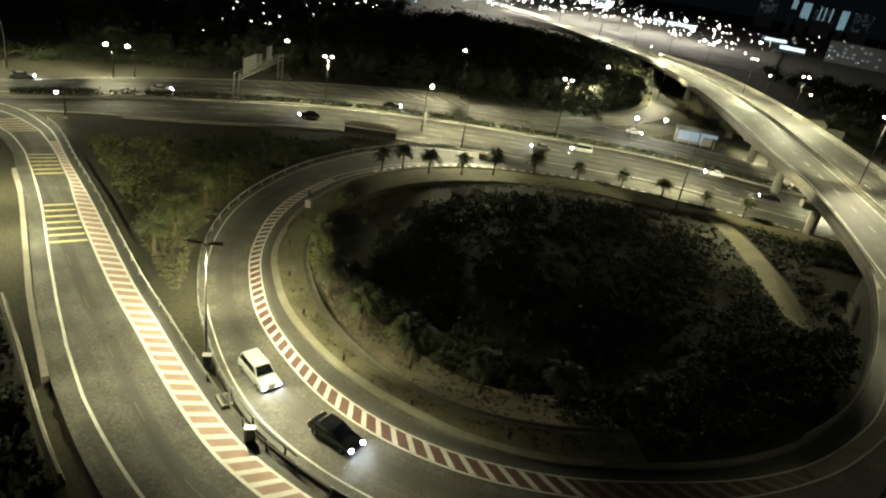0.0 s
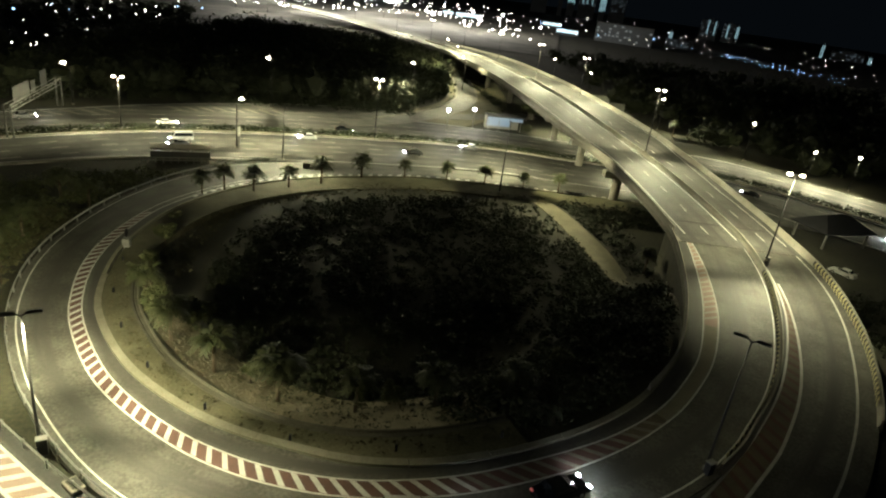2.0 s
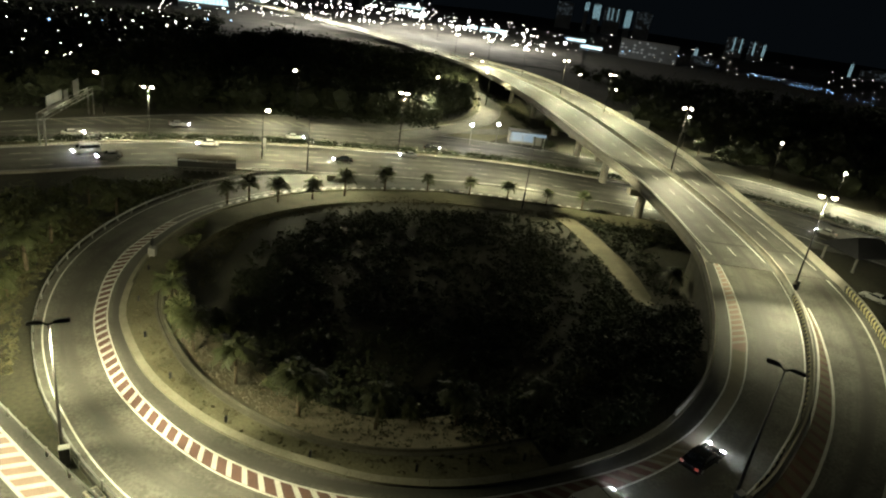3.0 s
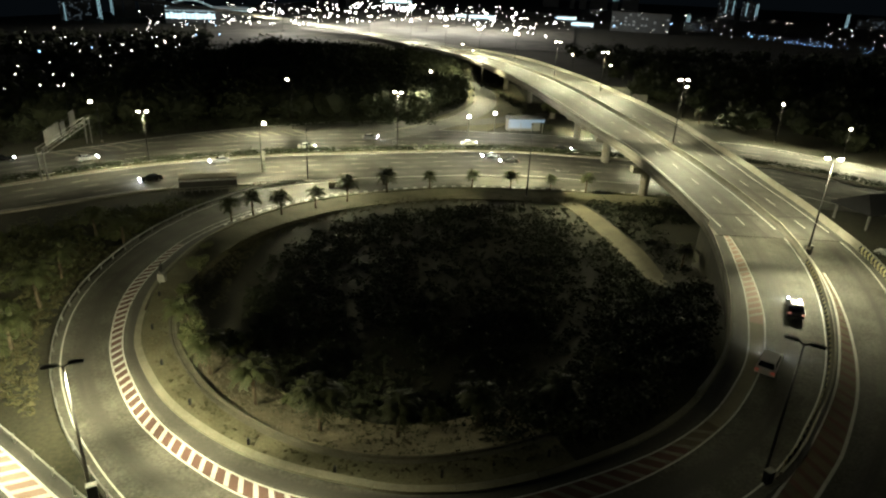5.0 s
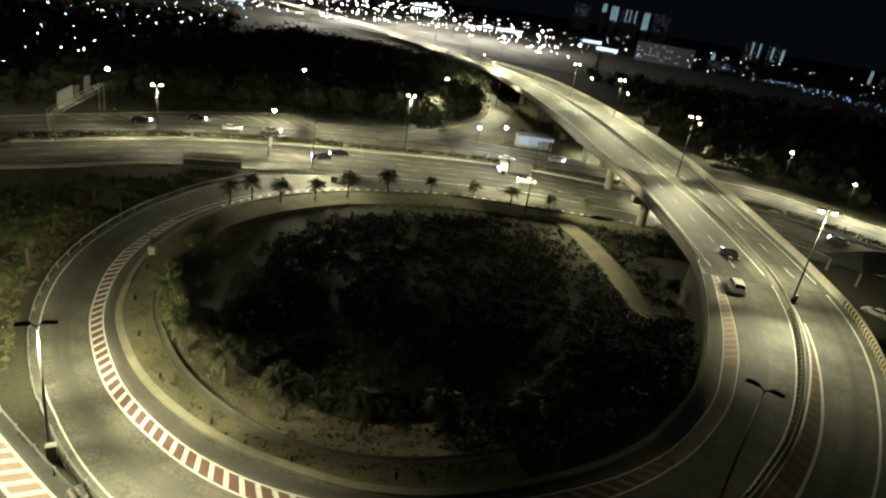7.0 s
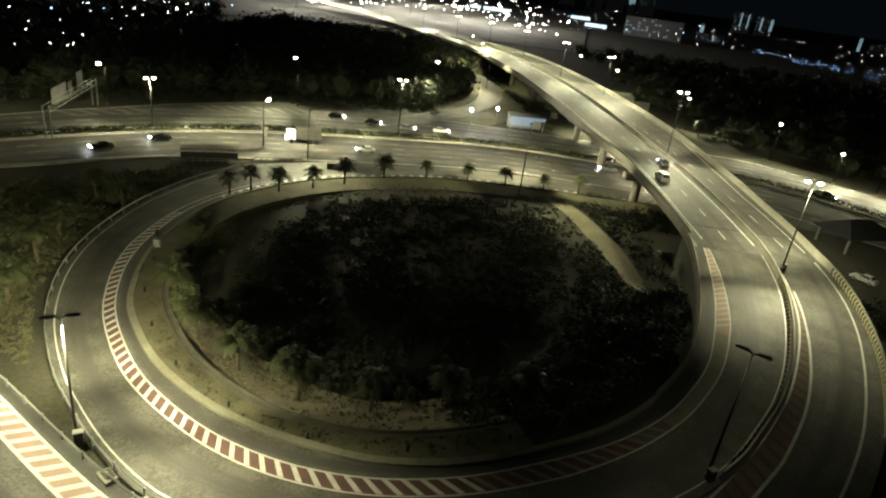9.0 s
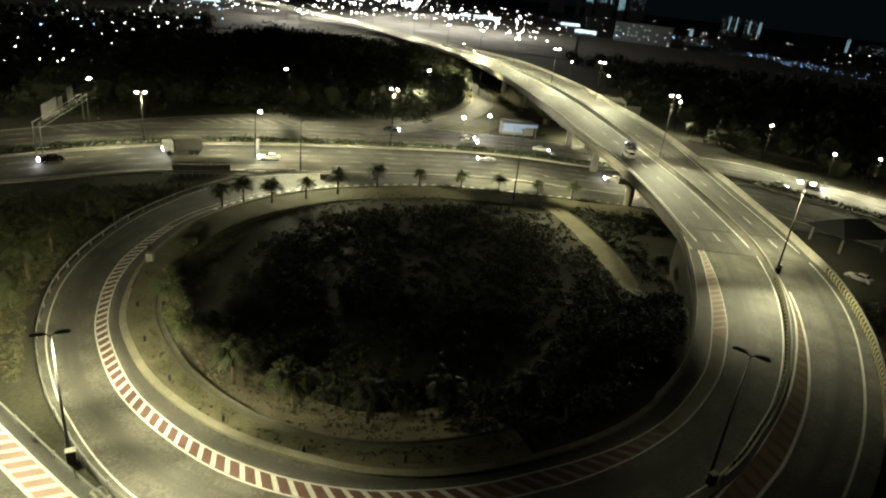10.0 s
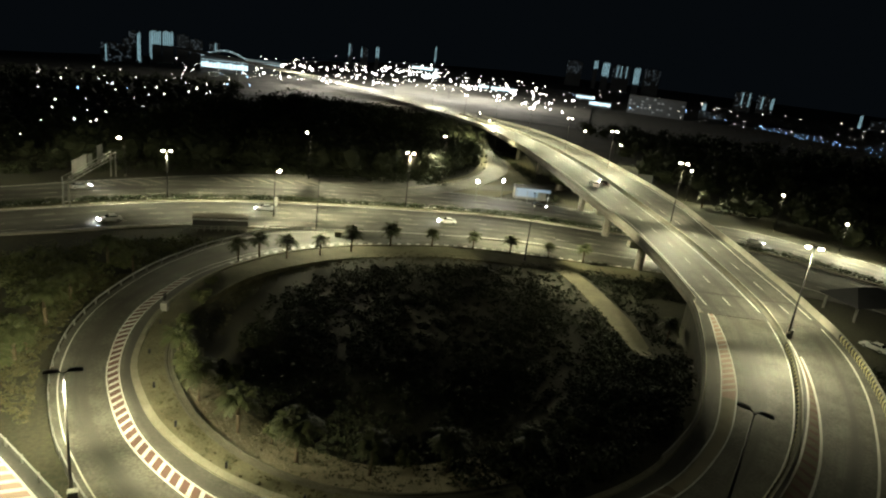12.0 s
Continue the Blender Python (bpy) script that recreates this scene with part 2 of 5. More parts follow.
def slab(name, line, s0, s1, a, b, top, deep, material, parent=None, step=1.0, label=""):
    return sweep(name, line, s0, s1, [(a, top), (b, top), (b, top - deep), (a, top - deep)], material, parent, step, label)


def paint(name, line, s0, s1, a, b, material, parent, up=0.006, step=1.0):
    return slab(name, line, s0, s1, a, b, up, 0.005, material, parent, step)


# ---------------------------------------------------------------- plan
LOOP = Line([(75, 115, 0), (56.03, 117.39, 0), (36.03, 118.61, 0), (17, 118.54, 0), (-1.51, 117.36, 0), (-13, 113.2, 0), (-21.47, 108.56, 0.1),
             (-28.7, 102.3, 0.2), (-34.03, 94.07, 0.4), (-37.5, 83.45, 0.7), (-37.8, 71.92, 1), (-36.45, 63.81, 1.3), (-34.19, 57.26, 1.5),
             (-31.04, 51.21, 1.8), (-25.22, 43.59, 2.4), (-20.65, 39.6, 2.6), (-16.41, 36.72, 2.9), (-12.87, 34.94, 3.2), (-9.24, 33.67, 3.5),
             (-5.61, 33, 3.8), (-2.3, 32.95, 4), (1.95, 33.55, 4.3), (4.93, 34.39, 4.5), (8.06, 35.68, 4.7), (11.38, 37.2, 4.9), (15.12, 39.34, 5.1),
             (19.44, 42.96, 5.3), (23.04, 47.51, 5.5), (26.03, 52.49, 5.7), (29.4, 61.47, 6.1), (31.75, 70.03, 6.3), (33.75, 79.59, 6.5),
             (34.35, 86, 6.65)])
OUTER = Line([(-130, 62, 0.06), (-112, 71, 0.06), (-101, 74.4, 0.08), (-91.32, 75, 0.17), (-81.4, 71.18, 0.5), (-75.27, 67.33, 1), (-64.67, 59.65, 1.8),
              (-54.5, 52.76, 2), (-45.43, 46.38, 2), (-37.51, 40.84, 2), (-31.48, 37.02, 2), (-26.34, 33.58, 2.2), (-20.74, 30.06, 2.4),
              (-15.75, 27.52, 2.7), (-7.96, 25.24, 3.3), (-0.01, 24.76, 3.8), (6.97, 26.11, 4.2), (12.97, 28.66, 4.6), (18.99, 33.21, 4.9),
              (23, 37.3, 5.1), (27.1, 41.9, 5.4), (32.4, 49.3, 5.7), (38, 60.3, 6), (41.2, 70, 6.25), (42.62, 78.01, 6.45), (43.01, 86.03, 6.65)])
BRIDGE = Line([(42.6, 80, 6.55), (42.6, 84, 6.65), (42.5, 93.8, 6.9), (42.1, 103.5, 7.1), (41.4, 115, 7.28), (40.3, 126.1, 7.42), (38.8, 141, 7.5),
               (37.2, 156, 7.5), (35.4, 173, 7.5), (33.2, 190, 7.48), (30.5, 206, 7.4), (27.3, 222, 7.4), (21.5, 246, 7.3), (13, 276, 7), (5, 300, 6.2), (-4, 327, 5), (-14, 356, 3.8), (-30, 400, 2.4),
               (-55, 450, 1.2), (-85, 495, .6), (-125, 545, .4), (-190, 620, .3), (-280, 715, .3), (-430, 860, .3)], 2.0)
HIGHWAY = Line([(-260, -170), (-200, -75), (-150, 3), (-122, 45), (-104, 73), (-96, 84), (-90, 92.3), (-84, 99.8), (-77, 107.3), (-70, 114.6),
                (-61.3, 121.9), (-54.1, 126.5), (-44.1, 131.6), (-33, 135.9), (-21, 139.9), (-14.8, 141.6), (-8.5, 143.5), (-2, 145.3), (4.6, 146.5),
                (11.4, 147.1), (18, 147), (24.6, 146.2), (30, 145.6), (40, 145.4), (52, 146.2), (60, 146.8), (66.3, 146.4), (70.5, 144.5), (75.8, 141.2),
                (80.1, 137.3), (84.3, 133.2), (89, 128.5), (105, 112), (140, 77), (200, 17), (280, -63)], 2.0)
LOOP_END, OUTER_END, BR_END = LOOP.near(34.2, 84), OUTER.near(43, 84), BRIDGE.near(14, 272)


def sL(x, y):
    return LOOP.near(x, y)


def sO(x, y):
    return OUTER.near(x, y)


LOOP_OUT = [(0, 5.2), (sL(-13, 113), 5.6), (sL(-22, 108), 7.5), (109, 9.0), (114, 7.9), (120, 7.3), (125, 6.5), (131, 6.1), (142, 5.7), (152, 5.4), (160, 5.15), (169, 5.1), (175, 5.1), (179, 5.45), (186, 6.05), (203, 6.2),
            (220, 5.9), (226, 5.7), (233, 6.0), (238, 6.5), (244, 7.0), (252, 7.65), (256, 7.8), (500, 7.8)]
LOOP_HATCH = [(0, .5), (sL(-28, 102), .8), (132, 1.1), (144, 1.25), (157, 1.05), (169, 1.15), (182, 1.17), (188, 1.38), (194, 1.46), (207, 1.65), (211, 1.7), (216, 1.4), (221, 1.22), (233, 1.28), (242, 1.5), (247, 1.35),
              (255, 1.15), (263, .68), (LOOP_END, .15)]
LOOP_KERB = [(0, -1.5), (152, -1.3), (160, -1.0), (170, -1.15), (179, -1.5), (187, -1.8), (192, -1.9), (197, -1.4), (202, -1.05), (209, -.95), (216, -1.2), (226, -1.5), (500, -1.5)]
OUT_HATCH = [(0, 2.6), (42, 2.6), (48, 1.9), (54, 1.5), (62, 1.15), (69, .85), (79, 1.0), (84, 1.45), (90, 1.7), (100, 1.75), (126, 1.75), (150, 1.8), (178, 1.97), (185, 1.66), (193, 1.28), (203, .68), (213, .37), (218, .1), (500, .1)]
# edges of the highway and of the flyover's deck, by length along them
HW_NEAR = [(0, 9), (296, 9.5), (308, 12), (315, 14.2), (322, 15.8), (330, 16.7), (342, 17.6), (350, 18.3), (375, 21.5), (1000, 21.5)]
HW_FAR = [(0, -11.5), (300, -11.5), (315, -15.2), (330, -17.4), (351, -20.5), (360, -23.6), (371, -26.8), (390, -32.5), (402, -33.5), (411, -33), (417, -22), (430, -20), (470, -20.5), (486, -23), (495, -20), (1000, -19)]
BR_LEFT = [(0, -10.1), (22, -10.3), (39, -10.6), (57, -11.8), (76, -12.9), (107, -13.7), (147, -14), (2000, -14)]
BR_RIGHT = [(0, 7.5), (11, 8.0), (21, 8.2), (33, 8.9), (47, 9.7), (67, 11.5), (87, 11.9), (108, 11.6), (141, 12.6), (180, 13.2), (2000, 13.2)]


def within(o, low, high):
    """An offset kept between two edges that change along the road."""
    keys = sorted({k for k, _ in low} | {k for k, _ in high})
    return [(k, min(max(o, val(low, k)), val(high, k))) for k in keys]


def moved(table, d):
    return [(k, w + d) for k, w in table]


# ---------------------------------------------------------------- ground
def ground_height(x, y):
    """The ground under and beside the raised ramps, for arrays of x and y."""
    h = np.full(x.shape, -0.10)
    h += 0.25 * np.sin(x * 0.11 + 1) * np.sin(y * 0.09) * np.clip((np.hypot(x + 2, y - 75) < 38), 0, 1)
    for line, off, half, stop in ((LOOP, 2.0, 5.6, sL(33, 79)), (OUTER, 3.4, 5.2, sO(42, 78))):
        k = np.arange(0, len(line.s), 2)
        k = k[line.s[k] < stop]
        c = line.p[k, :2] + line.n[k] * off
        z = line.p[k, 2] * np.clip((stop - line.s[k]) / 26, 0, 1) ** .6
        best = np.full(x.shape, 1e9)
        zz = np.zeros(x.shape)
        for (cx, cy), cz in zip(c, z):
            d = np.hypot(x - cx, y - cy)
            m = d < best
            best = np.where(m, d, best)
            zz = np.where(m, cz, zz)
        h = np.maximum(h, zz - 0.22 - np.maximum(0, best - half) * 0.42)
        if line is OUTER:
            h = np.where(best < half, np.minimum(h, zz - .3), h)
    c = BRIDGE.p[BRIDGE.s > BRIDGE.near(14, 272)]
    for cx, cy, cz in c[::2]:
        d = np.hypot(x - cx, y - cy)
        h = np.maximum(h, np.where(d < 60, cz - 0.3 - np.maximum(0, d - 11.8) * 1.6, h))
    return h


def axis(a, b, step, lo, hi):
    mid = np.arange(a, b + step, step)
    g = step * np.cumsum(1.16 ** np.arange(1, 60))
    return np.concatenate([(a - g[a - g > lo])[::-1], mid, b + step + g[b + g < hi]])


gx, gy = axis(-110, 100, 1.5, -2600, 2600), axis(8, 180, 1.5, -600, 4600)
GX, GY = np.meshgrid(gx, gy)
GZ = ground_height(GX, GY)
away, bearing = np.hypot(GX, GY), np.degrees(np.arctan2(GX, GY))
GZ -= np.maximum(0, away - 330) * np.where(GY > 0, np.interp(bearing, [-60, -38, -22, -6, 2, 60], [.068, .060, .042, .012, .006, .006]), .02)
nx, ny = len(gx), len(gy)
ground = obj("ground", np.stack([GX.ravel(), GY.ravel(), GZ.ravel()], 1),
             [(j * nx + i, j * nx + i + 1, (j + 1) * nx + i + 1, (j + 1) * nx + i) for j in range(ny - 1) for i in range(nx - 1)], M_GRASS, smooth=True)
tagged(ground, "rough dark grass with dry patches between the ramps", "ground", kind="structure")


def gz(x, y):
    """The ground's height between the points of its grid."""
    i, j = min(max(int(np.searchsorted(gx, x)) - 1, 0), nx - 2), min(max(int(np.searchsorted(gy, y)) - 1, 0), ny - 2)
    u, v = (x - gx[i]) / (gx[i + 1] - gx[i]), (y - gy[j]) / (gy[j + 1] - gy[j])
    return float((GZ[j, i] * (1 - u) + GZ[j, i + 1] * u) * (1 - v) + (GZ[j + 1, i] * (1 - u) + GZ[j + 1, i + 1] * u) * v)


def setting(name, label, category):
    return tagged(new(name), label, category, kind="structure")


# ---------------------------------------------------------------- highway
highway = setting("road", "lit multi-lane asphalt highway with hedge median", "road")
HL = HIGHWAY.length
for a, b, m in ((1.3, 6.0, M_LANE), (6.0, 9.8, M_HIGHWAY), (9.8, 13.6, M_PALELANE), (13.6, 16.8, M_HIGHWAY), (16.8, 21.5, M_PALELANE), (-5.8, -1.3, M_LANE), (-9.5, -5.8, M_HIGHWAY), (-13.2, -9.5, M_LANE), (-17.5, -13.2, M_HIGHWAY), (-20, -17.5, M_LANE), (-40, -20, M_HIGHWAY)):
    slab("lane", HIGHWAY, 0, HL, within(a, HW_FAR, HW_NEAR), within(b, HW_FAR, HW_NEAR), 0.02, 0.3, m, highway, 2)
slab("median_strip", HIGHWAY, 0, HL, -1.3, 1.3, 0.14, 0.4, M_VERGE, highway, 2)
for o in (within(1.9, HW_FAR, HW_NEAR), moved(HW_NEAR, -1.0), within(-2.0, HW_FAR, HW_NEAR), moved(HW_FAR, 1.0)):
    paint("edge_line", HIGHWAY, 0, HL, moved(o, -.11), moved(o, .11), M_WHITE, highway, 0.03, 2)
for o in (6.0, 9.8, 13.6, 16.8, -5.8, -9.5, -13.2, -17.5):
    s = 60.0 + (o * 7.3) % 9
    while s < HL - 60:
        if not val(HW_FAR, s) + 1.5 < o < val(HW_NEAR, s) - 1.5:
            s += 9
            continue
        paint("lane_dash", HIGHWAY, s, s + 3, o - 0.09, o + 0.09, M_WORNWHITE, highway, 0.03, 3)
        s += 9
s = HIGHWAY.near(-71, 113.5)
for i in range(16):
    a = s + i * 2.9
    if i in (5, 6, 7):
        continue
    far = max(val(HW_FAR, a) + 1.4, -22.5)
    v = [HIGHWAY.at(a, far, .032), HIGHWAY.at(a + .6, far, .032), HIGHWAY.at(a + 3.2, far + 4.6, .032), HIGHWAY.at(a + 2.6, far + 4.6, .032)]
    obj("chevron_stripe", v + [q - Vector((0, 0, .006)) for q in v], [(0, 1, 2, 3), (0, 4, 5, 1), (1, 5, 6, 2), (2, 6, 7, 3), (3, 7, 4, 0)], M_FADEDWHITE, highway)
slab("kerb", HIGHWAY, HIGHWAY.near(-90, 92), HIGHWAY.near(-50, 129), HW_NEAR, moved(HW_NEAR, .4), 0.22, 0.5, M_CONCRETE, highway, 2)

# ---------------------------------------------------------------- loop ramp
loop_road = setting("loop_road", "curved single-lane asphalt loop ramp with red and white hatching", "ramp")
slab("asphalt", LOOP, 0, LOOP_END, LOOP_KERB, [(a, w + 0.75) for a, w in LOOP_OUT], 0.0, 0.5, M_LOOPROAD, loop_road)
paint("inner_line", LOOP, sL(-20, 109.6), LOOP_END, -.07, .07, M_WHITE, loop_road, .012)
paint("hatch_line", LOOP, sL(-20, 109.6), LOOP_END, [(a, w - .07) for a, w in LOOP_HATCH], [(a, w + .07) for a, w in LOOP_HATCH], M_WHITE, loop_road, .012)
paint("outer_line", LOOP, sL(-20, 109.6), LOOP_END, [(a, w - .065) for a, w in LOOP_OUT], [(a, w + .065) for a, w in LOOP_OUT], M_WHITE, loop_road, .012)
for s0, s1, m in ((132, 218, M_RED), (218, 222, M_FADED), (222, 240, M_PALEBAND), (240, LOOP_END - 2, M_PINK)):
    paint("painted_band", LOOP, s0, s1, .09, [(a, w - .09) for a, w in LOOP_HATCH], m, loop_road, .006)


def stripes(line, s0, s1, pitch, wide, a, b, lean, parent, material, name="stripe", up=.012):
    s = s0
    while s < s1:
        o0, o1 = val(a, s), val(b, s)
        k = lean * (o1 - o0)
        v = [line.at(s, o0, up), line.at(s + wide, o0, up), line.at(s + wide + k, o1, up), line.at(s + k, o1, up)]
        obj(name, v + [q - Vector((0, 0, .006)) for q in v], [(3, 2, 1, 0), (0, 1, 5, 4), (1, 2, 6, 5), (2, 3, 7, 6), (3, 0, 4, 7)], material, parent)
        s += pitch


for s0, s1, m in ((132, 204, M_WHITE), (204.4, 221, M_FADEDWHITE), (241, LOOP_END - 3, M_WORNWHITE)):
    stripes(LOOP, s0, s1, 1.3, .45, .09, [(a, w - .09) for a, w in LOOP_HATCH], .85, loop_road, m)
stripes(LOOP, sL(40, 117.8), sL(-36, 90), 1.9, .8, -.62, -.1, -.4, loop_road, M_WHITE, "kerb_mark")
kerb_in = setting("kerb", "pale concrete kerb along the inside of the loop", "kerb")
s = sL(60, 117)
while s < LOOP_END - 1:
    e = min(s + 6.0, LOOP_END)
    wide = 0.62 if sL(-36, 62) < s < sL(4, 34) else 0.45
    sweep("kerb_stone", LOOP, s, e - .05, [(LOOP_KERB, .06), (LOOP_KERB, .2), (moved(LOOP_KERB, -wide), .24), (moved(LOOP_KERB, -wide), -.5), (LOOP_KERB, -.5)], M_KERB, kerb_in, 1.5)
    s = e
verge = setting("verge", "dry grass verge with a shallow concrete drain inside the loop", "verge")
STRIP = [(0, -8.5), (sL(-30, 100), -7.5), (sL(-38, 80), -6), (sL(-36, 63), -4.6), (sL(-33, 55), -4.25), (500, -4.25)]
sweep("dry_strip", LOOP, sL(36, 117.8), sL(-35.5, 61), [(-1.97, .1), ([(a, w * .6) for a, w in STRIP], .05), (STRIP, -.08), (STRIP, -1.2), (-1.97, -.8)], M_VERGE, verge)
sweep("grass_strip", LOOP, sL(-36, 64), sL(9, 36), [(moved(LOOP_KERB, -.62), .1), (-4.2, .02), (-4.2, -.6), (moved(LOOP_KERB, -.62), -.6)], M_VERGE, verge)
sweep("drain", LOOP, sL(-36, 64), sL(9, 36), [(-4.2, .04), (-4.4, .04), (-4.5, -.1), (-4.8, -.1), (-4.9, .02), (-5.05, .02), (-5.3, -.42), (-5.3, -.8), (-4.2, -.6)], M_DRAIN, verge)


def rail(name, line, s0, s1, off, parent, post=2.0, up=0.0):
    """A steel crash rail: a waved beam on posts."""
    sweep("beam", line, s0, s1, [(off, up + .72), (val(off, s0) + .06 if not isinstance(off, list) else [(a, w + .06) for a, w in off], up + .66),
                                (off, up + .60), (val(off, s0) + .06 if not isinstance(off, list) else [(a, w + .06) for a, w in off], up + .54), (off, up + .46)], M_STEEL, parent, 1.5, closed=False)
    s = s0
    while s < s1:
        p = line.at(s, val(off, s))
        bm = bmesh.new()
        box(bm, p.x - .06, p.x + .06, p.y - .06, p.y + .06, p.z + up - .5, p.z + up + .74)
        part("post", bm, M_STEEL, parent)
        s += post


def barrier(name, line, s0, s1, off, material, parent, high=.85, wide=.45, step=1.5):
    h = wide / 2
    a = (lambda d: [(k, w + d) for k, w in off]) if isinstance(off, list) else (lambda d: off + d)
    return sweep(name, line, s0, s1, [(a(-h), -.3), (a(-h), .15), (a(-h * .45), .4), (a(-h * .35), high), (a(h * .35), high), (a(h * .45), .4), (a(h), .15), (a(h), -.3)], material, parent, step)


loop_rail = setting("guard_rail", "galvanised steel crash rail along the outside of the loop", "guard rail")
rail("rail", LOOP, sL(-24, 106), 190, [(a, w + .7) for a, w in LOOP_OUT], loop_rail, 3.0)
# added wall; its dull tone gives the darkness below the parapet
abutment = setting("abutment_wall", "concrete retaining wall under the climbing loop", "retaining wall")
sweep("wall", LOOP, sL(27, 55), LOOP_END, [(-1.55, -.4), (-1.95, -.4), (-2.1, -7.2), (-1.55, -7.2)], M_DRAIN, abutment)
inner_rail = setting("inner_rail", "low concrete parapet inside the loop where it climbs to the bridge", "parapet")
barrier("parapet", LOOP, sL(20, 44.6), LOOP_END, -1.75, M_PARAPET, inner_rail, .8, .35)

# direction arrow on the near carriageway
sa = HIGHWAY.near(21.7, 131.6)
oa = (Vector((21.7, 131.6)) - HIGHWAY.at(sa).to_2d()).length
for k in (0,):
    q = [HIGHWAY.at(sa + k - u, oa + w, .036) for u, w in ((0, -.09), (2.2, -.09), (2.2, -.38), (3.4, 0), (2.2, .38), (2.2, .09), (0, .09))]
    obj("lane_arrow", q + [v - Vector((0, 0, .006)) for v in q], [(0, 1, 5, 6), (2, 3, 4)] + [(i, i + 7, (i + 1) % 7 + 7, (i + 1) % 7) for i in range(7)], M_WHITE, highway)

# ---------------------------------------------------------------- outer ramp
OUT_EDGE = [(0, 6.2), (53, 6.9), (67, 5.6), (80, 5.9), (92, 6.7), (100, 7.25), (106, 7.7), (111, 8.1), (117, 8.4), (150, 8.0), (183, 7.55), (196, 7.4), (207, 7.1), (500, 7.2)]
outer_road = setting("outer_road", "two-lane asphalt ramp round the outside of the loop", "ramp")
slab("asphalt", OUTER, 0, OUTER_END, -1.1, OUT_EDGE, 0.0, .5, M_OUTROAD, outer_road)
paint("inner_line", OUTER, 0, OUTER_END, -.1, .1, M_WHITE, outer_road, .012)
paint("hatch_line", OUTER, 0, sO(41, 70), [(a, w - .12) for a, w in OUT_HATCH], [(a, w + .12) for a, w in OUT_HATCH], M_WHITE, outer_road, .012)
OUT_WHITE = [(0, 5.6), (53, 5.6), (59, 4.9), (67, 4.25), (74, 4.25), (80, 4.5), (87, 4.85), (93, 5.25), (99, 5.65), (104, 5.95), (108, 6.3), (113, 6.75), (120, 6.9), (128, 6.6), (160, 6.3), (178, 6.1), (189, 5.85), (200, 5.8), (211, 6.0), (500, 6.0)]
paint("outer_line", OUTER, 0, OUTER_END, [(a, w - .11) for a, w in OUT_WHITE], [(a, w + .11) for a, w in OUT_WHITE], M_WHITE, outer_road, .012)
paint("pink_band", OUTER, sO(-73, 66), sO(-2, 24.6), .1, [(a, w - .12) for a, w in OUT_HATCH], M_PINK, outer_road, .006)
paint("red_band", OUTER, sO(-2, 24.6), sO(20, 34), .1, [(a, w - .12) for a, w in OUT_HATCH], M_RED, outer_road, .006)
paint("faded_band", OUTER, sO(20, 34), sO(41, 70), .1, [(a, w - .12) for a, w in OUT_HATCH], M_FADED, outer_road, .006)
stripes(OUTER, sO(-73, 66), sO(12, 28), 1.35, .5, .1, [(a, w - .12) for a, w in OUT_HATCH], -.6, outer_road, M_WHITE)
stripes(OUTER, sO(14, 29), sO(20, 34), 1.5, .45, .1, [(a, w - .12) for a, w in OUT_HATCH], -.6, outer_road, M_FADEDWHITE)
stripes(OUTER, sO(20.5, 34.5), sO(40, 66), 1.5, .5, .1, [(a, w - .12) for a, w in OUT_HATCH], -.6, outer_road, M_RED)
for s, n in ((96.8, 7), (77.4, 6), (56.2, 6)):
    stripes(OUTER, s - n * 1.55, s - .1, 1.55, .42, [(a, w + .25) for a, w in OUT_HATCH], [(a, w - .2) for a, w in OUT_WHITE], -.1, outer_road, M_YELLOW, "rumble_bar")
s = sO(-50, 50)
while s < sO(-15, 27):
    paint("lane_dash", OUTER, s, s + 2.2, 4.1, 4.2, M_FADED, outer_road, .012)
    s += 8
barrier("median_barrier", LOOP, sL(17, 41.6), LOOP_END, [(a, w + .55) for a, w in LOOP_OUT], M_PARAPET, setting("median_barrier", "concrete median barrier with yellow and black chevrons", "barrier"), .8, .5)
outer_rail = setting("outer_guard_rail", "steel crash rail between the loop and the outer ramp", "guard rail")
rail("rail", OUTER, sO(-83, 73.5), sO(-10, 25.5), -.9, outer_rail, 3.0)
left_kerb = setting("left_kerb", "low mossy concrete wall beside the outer ramp", "kerb")
slab("kerb_wall", OUTER, 74, 117, moved(OUT_EDGE, .02), moved(OUT_EDGE, .5), .25, .8, M_CONCRETE, left_kerb)
barrier("bridge_parapet", OUTER, 105, 127, 9.75, M_PARAPET, left_kerb, .85, .5)
right_barrier = setting("right_barrier", "concrete edge barrier with yellow and black chevron boards", "barrier")
barrier("edge_wall", OUTER, sO(31, 47.5), OUTER_END, OUT_EDGE, M_PARAPET, right_barrier, .95, .4)


